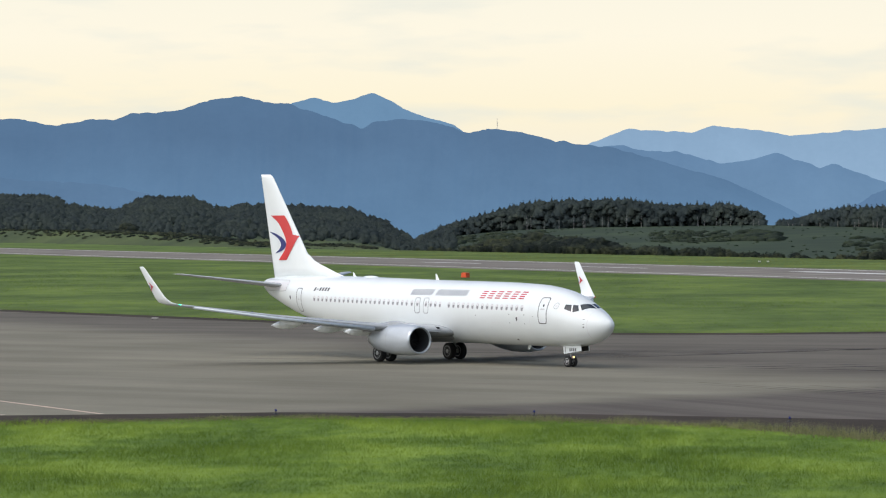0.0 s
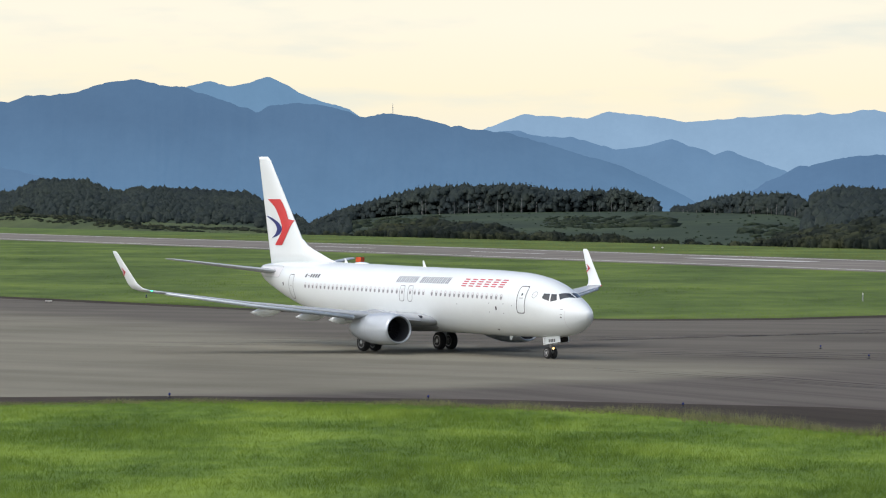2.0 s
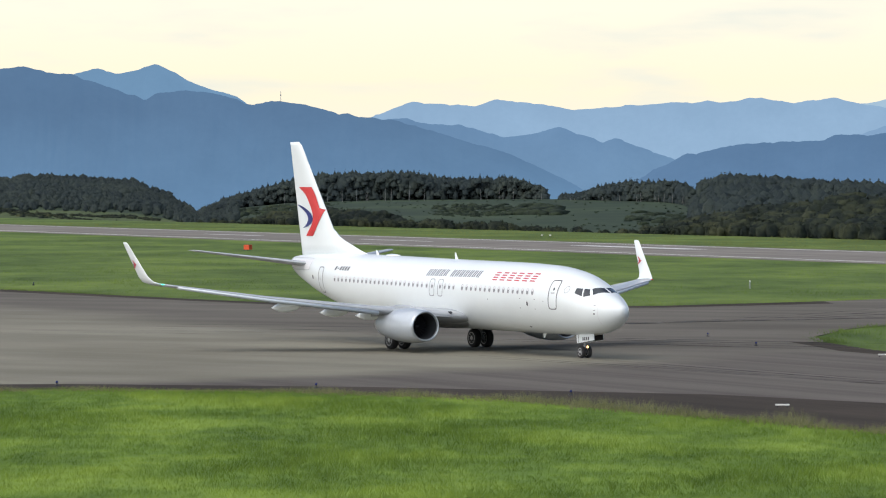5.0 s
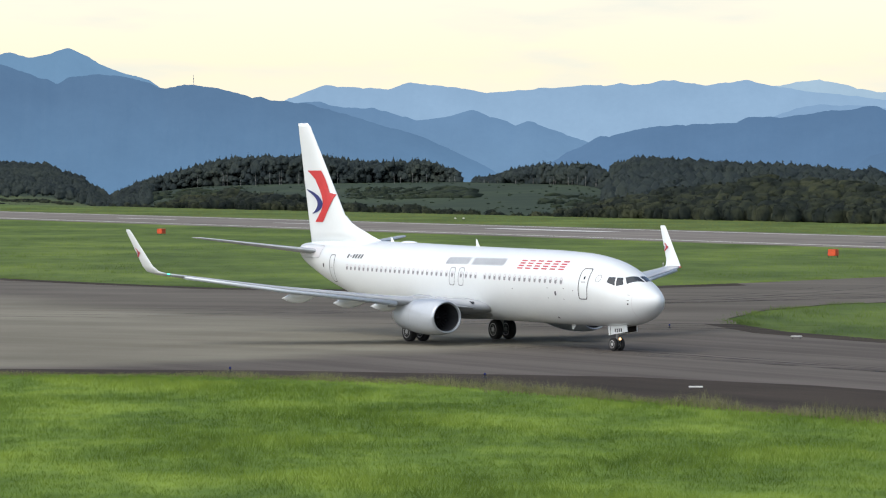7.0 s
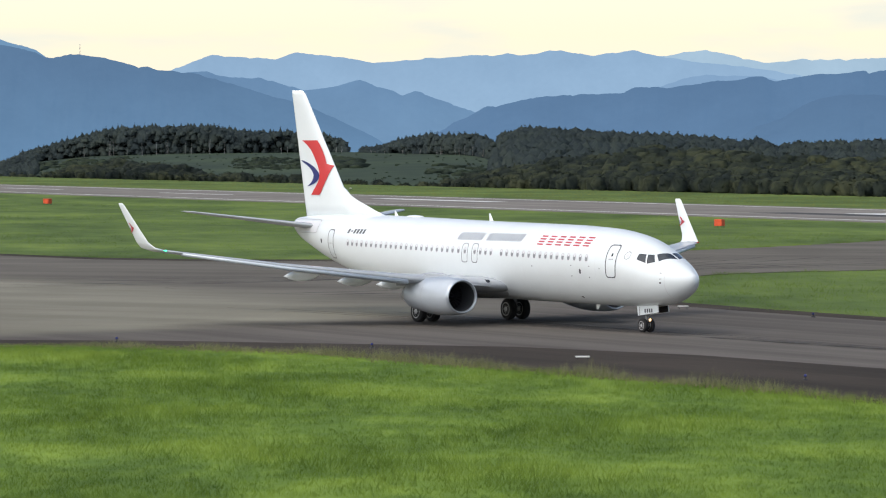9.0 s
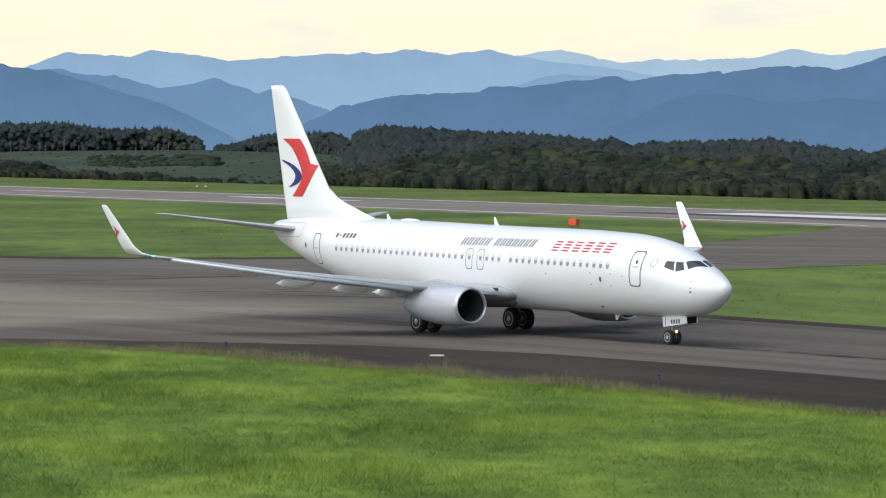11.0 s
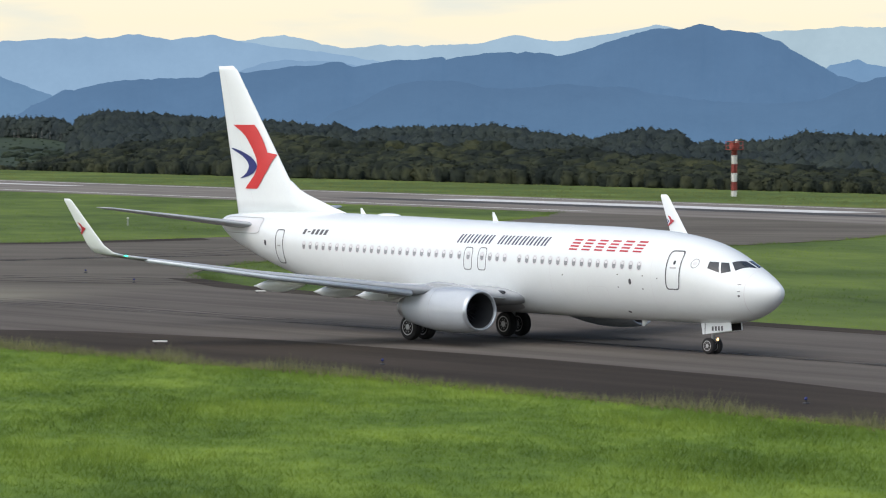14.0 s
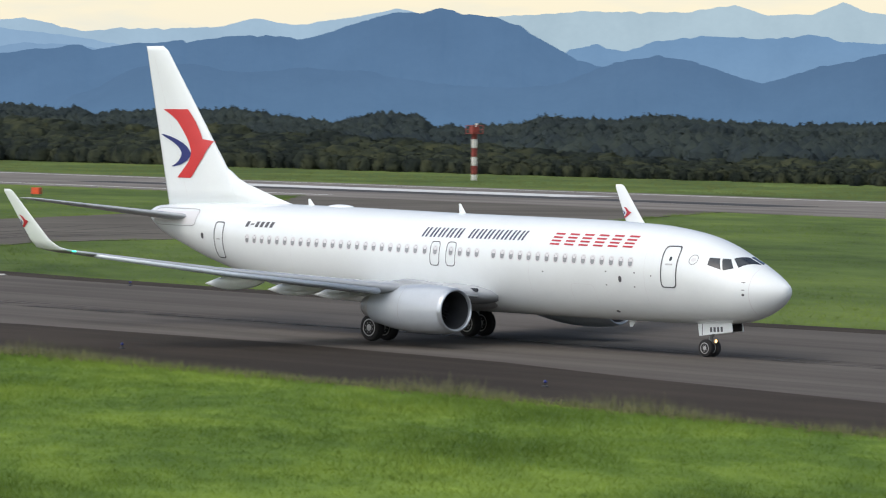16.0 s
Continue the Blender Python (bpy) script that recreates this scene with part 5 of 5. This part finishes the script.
        part("stabiliser_fairing", patch(((33.4, 5.05), (37.2, 5.05), (37.2, 4.55), (33.6, 4.45)), lambda p, q: skin(p, q, side, 0.012), 8, 3), M_FRAME, jet, "pale grey tailplane plate", smooth=True)
        part("plate_edge", outline(35.3, 4.78, 3.6, .78, side, .03, power=8, count=64, proud=.016), M_BELLY, jet, "dark edge of the tailplane plate")
        # main gear
        bm = tube_into(bmesh.new(), (-19.95, side * 2.86, .5), (-19.9, side * 2.75, 2.1), .11, .13)
        tube_into(bm, (-19.95, side * 2.86, 1.1), (-19.6, side * 1.4, 1.75), .06)
        tube_into(bm, (-19.95, side * 2.35, .565), (-19.95, side * 3.37, .565), .09)
        tube_into(bm, (-20.1, side * 2.86, .8), (-20.35, side * 2.8, 1.5), .035)
        part("main_gear_leg", bm, M_STEEL, jet, "steel main gear leg")
        bm = box_into(bmesh.new(), (.55, .04, .75), (-19.75, side * 3.1, 1.55), .015, Matrix.Rotation(radians(side * 8), 3, "X"))
        part("gear_door", bm, M_WHITE, jet, "white gear door")
        for dy in (-.43, .43):
            WHEELS.append((build_wheel(jet, .565, .40, (-19.95, side * 2.86 + dy, .565), "grey wheel hub"), -19.95, side * 2.86 + dy, .565))
        # nose gear
        WHEELS.append((build_wheel(jet, .345, .20, (-4.1, side * .21, .345), "grey nose wheel hub"), -4.1, side * .21, .345))
        bm = bmesh.new()
        pts = [(-4.45, 1.30), (-2.68, 1.42), (-2.62, 1.05), (-4.36, .82)]
        inner = [bm.verts.new((x, side * .30, z)) for x, z in pts]
        outer = [bm.verts.new((x, side * .335, z)) for x, z in pts]
        bm.faces.new(inner)
        bm.faces.new(outer[::-1])
        for i in range(4):
            bm.faces.new((inner[i], inner[(i + 1) % 4], outer[(i + 1) % 4], outer[i]))
        gear_door = part("nose_gear_door", bm, M_WHITE, jet, "white nose gear door")
        # added dark plate: paints the shade on the inner side of the white door
        part("inner_shade_plate", box_into(bmesh.new(), (1.72, .01, .30), (-3.54, side * .293, 1.12), 0, Matrix.Rotation(radians(-6), 3, "Y")), M_DARKMETAL, gear_door, "dark plate for the shade on the inner face of the gear door")
        for k in range(4):
            part("number_bar", box_into(bmesh.new(), (.11, .006, .19), (-3.74 + k * .185, side * .34, 1.09 + .012 * k), 0, Matrix.Rotation(radians(-4), 3, "Y")), M_OUTLINE, gear_door)
        part("door_seam", box_into(bmesh.new(), (.03, .006, .44), (-4.2, side * .34, 1.07)), M_OUTLINE, gear_door)
    bm = tube_into(bmesh.new(), (-4.1, 0, .35), (-3.95, 0, 1.6), .075, .1)
    tube_into(bm, (-4.1, -.2, .345), (-4.1, .2, .345), .05)
    tube_into(bm, (-4.08, 0, .7), (-3.3, 0, 1.45), .04)
    part("nose_gear_leg", bm, M_STEEL, jet, "steel nose gear leg")
    lamp_body = part("taxi_lamp", tube_into(bmesh.new(), (-3.86, -.02, .64), (-3.76, -.02, .63), .07, .10, 16), M_STEEL, jet, "round taxi lamp")
    part("lens", tube_into(bmesh.new(), (-3.757, -.02, .63), (-3.745, -.02, .63), .062, .055, 16), M_LAMP, lamp_body, "lit amber lens")
    # aerials
    for s, h in ((17.95, .42), (27.25, .30)):
        z = hull(s)[0] - .03
        rings = [[(-s + .16, .0, z), (-s, .025, z), (-s - .24, 0, z), (-s, -.025, z)], [(-s - .14, .0, z + h), (-s - .2, .015, z + h), (-s - .28, 0, z + h), (-s - .2, -.015, z + h)]]
        part("blade_aerial", loft(rings), M_WHITE, jet, "white blade aerial")
    rings = []
    for k in range(9):
        f = k / 8
        g = math.sin(math.pi * f) ** .4 if 0 < f < 1 else .05
        rings.append([(-24.6 - 1.7 * f, .3 * g * math.cos(math.pi * i / 8), hull(25)[0] - .05 + .15 * g * math.sin(math.pi * i / 8)) for i in range(9)])
    part("aerial_hump", loft(rings, closed=True), M_WHITE, jet, "low white aerial hump", smooth=True)
    rings = [[(-8.0, .0, 1.3), (-8.2, .02, 1.3), (-8.45, 0, 1.3), (-8.2, -.02, 1.3)], [(-8.25, .0, 1.0), (-8.3, .015, 1.0), (-8.4, 0, 1.0), (-8.3, -.015, 1.0)]]
    part("blade_aerial", loft(rings), M_WHITE, jet, "white belly aerial")
    return jet


airliner = build_airliner()


# ---- small things on the field ----
def build_marker_box():
    thing = new("marker_box")
    part("box", box_into(bmesh.new(), (.9, 1.2, .75), (0, 0, .55), .04), M_ORANGE, thing, "orange red painted box")
    part("back_plate", box_into(bmesh.new(), (.5, .06, .5), (-.55, .35, .42), .02), M_OUTLINE, thing, "dark side plate")
    for x in (-.35, .35):
        for y in (-.5, .5):
            part("leg", tube_into(bmesh.new(), (x, y, -.08), (x, y, .2), .03), M_DARKMETAL, thing)
    return tagged(thing, "orange red equipment box standing in the grass", "box", "field boxes")


first = build_marker_box()
first.matrix_world = pose(59.3, 454.5, 0, 0, 0, -25)
copy_thing(first, pose(-22.3, 625.5, 0, 0, 0, -25))
copy_thing(first, pose(-171.5, 985, 0, 0, 0, -25))


def build_guide_sign():
    thing = new("guide_board")
    part("board", box_into(bmesh.new(), (.62, .16, .07), (0, 0, .13), .015), M_SIGNWHITE, thing, "white painted board")
    for x in (-.22, .22):
        part("foot", tube_into(bmesh.new(), (x, 0, -.08), (x, 0, .07), .02), M_DARKMETAL, thing)
    return tagged(thing, "low white marker board on short feet beside the taxiway", "marker board", "marker boards")


first = build_guide_sign()
spots = [(16.9, 175.3), (27.9, 229.8), (45.6, 191.7), (-42.3, 375.6)]
first.matrix_world = pose(*spots[0], 0.02, 0, 0, 0)
for x, y in spots[1:]:
    copy_thing(first, pose(x, y, 0.02, 0, 0, 0))


def build_edge_light():
    thing = new("taxiway_light")
    part("base", tube_into(bmesh.new(), (0, 0, -.06), (0, 0, .05), .12, .10, 16), M_DARKMETAL, thing)
    part("stem", tube_into(bmesh.new(), (0, 0, .04), (0, 0, .145), .03, .03, 10), M_DARKMETAL, thing)
    part("lens", loft([[(r * math.cos(2 * math.pi * k / 12), r * math.sin(2 * math.pi * k / 12), z) for k in range(12)] for r, z in ((.055, .14), (.06, .19), (.045, .23), (.015, .25))]), M_BLUELENS, thing, "blue glass lens", smooth=True)
    return tagged(thing, "small blue taxiway edge light on a short stem", "taxiway light", "taxiway edge lights")


first = build_edge_light()
spots = [(8.2, 185.8), (-3.6, 192), (24.3, 159.8), (33.6, 218.2), (53.4, 177.7), (22.1, 246), (20.4, 261.8), (-35.2, 398), (-16, 193.5), (35.5, 136)]
first.matrix_world = pose(*spots[0], 0.01)
for x, y in spots[1:]:
    copy_thing(first, pose(x, y, 0.01))


def build_verge_box():
    thing = new("verge_box")
    part("box", box_into(bmesh.new(), (.4, .4, .26), (0, 0, .38), .04), M_SIGNWHITE, thing, "white painted housing")
    for x in (-.18, .18):
        for y in (-.18, .18):
            part("leg", tube_into(bmesh.new(), (x, y, -.08), (x, y, .27), .03), M_DARKMETAL, thing)
    return tagged(thing, "small white box on legs in the verge grass", "box", "white verge boxes")


first = build_verge_box()
first.matrix_world = pose(30.3, 823.4, 0)
copy_thing(first, pose(32.0, 823.4, 0))


def build_marker_post():
    thing = new("marker_post")
    part("stake", tube_into(bmesh.new(), (0, 0, -.08), (0, 0, .62), .06, .05, 10), M_BELLY, thing, "grey weathered stake")
    part("cap", tube_into(bmesh.new(), (0, 0, .62), (0, 0, .78), .07, .05, 10), M_SIGNWHITE, thing, "pale cap")
    return tagged(thing, "short grey stake with a pale cap in the grass", "post")


build_marker_post().matrix_world = pose(34.6, 392, 0)


M_MASTRED = paint("faded_red_mast_paint", (0.30, 0.06, 0.045), 0.6, vary=0.2)


def build_banded_mast():
    mast = new("banded_mast")
    zs = [0, .9, 2.2, 3.5, 4.8, 6.1, 6.9]
    for k, (a_, b_) in enumerate(zip(zs, zs[1:])):
        bm = bmesh.new()
        for x in (-.25, .25):
            for y in (-.25, .25):
                tube_into(bm, (x, y, a_), (x, y, b_), .06, .07, 8)
        for sx, sy, ex, ey in ((-.25, -.25, .25, -.25), (.25, .25, -.25, .25), (-.25, .25, -.25, -.25), (.25, -.25, .25, .25)):
            tube_into(bm, (sx, sy, a_), (ex, ey, b_), .05, .05, 6)
            tube_into(bm, (ex, ey, a_), (sx, sy, b_), .05, .05, 6)
        box_into(bm, (.3, .3, b_ - a_ - .02), (0, 0, (a_ + b_) / 2))
        part("band", bm, M_SIGNWHITE if k % 2 == 0 else M_MASTRED, mast, "white lattice band" if k % 2 == 0 else "red lattice band")
    bm = box_into(bmesh.new(), (1.9, 1.9, .12), (0, 0, 6.95), .03)
    for x in (-.9, 0, .9):
        for y in (-.9, .9):
            tube_into(bm, (x, y, 7.0), (x, y, 8.1), .05, .05, 6)
    for y in (-.9, .9):
        tube_into(bm, (-.9, y, 8.1), (.9, y, 8.1), .05, .05, 6)
        tube_into(bm, (-.9, y, 7.5), (.9, y, 7.5), .05, .05, 6)
    for x in (-.9, .9):
        tube_into(bm, (x, -.9, 8.1), (x, .9, 8.1), .05, .05, 6)
    box_into(bm, (1.1, 1.1, .9), (0, 0, 7.5), .05)
    part("platform", bm, M_MASTRED, mast, "red railed platform")
    part("lamp", box_into(bmesh.new(), (.3, .3, .5), (.35, 0, 8.2), .05), M_SIGNWHITE, mast, "white lamp housing")
    mast.matrix_world = pose(140, 579, -.08, 0, 0, 20)
    tagged(mast, "red and white banded lattice mast with a platform", "mast")


build_banded_mast()


# ---- what moves ----
def motions():
    walk(airliner, [(t, pose(x, y, 0, 0, 0, h)) for t, x, y, h in TAXI])
    ts = [r[0] for r in TAXI]
    run = [0.0]
    for p, q in zip(TAXI, TAXI[1:]):
        run.append(run[-1] + math.hypot(q[1] - p[1], q[2] - p[2]))
    for wheel, x, y, r in WHEELS:
        step = 0.1 if r > 0.5 else 1 / 30
        count = round(16.0 / step)
        rows = []
        for k in range(count + 1):
            t = k * step
            rows.append((t, pose(x, y, r, 0, math.degrees(np.interp(t, ts, run) / r), 0)))
        walk(wheel, rows)


motions()
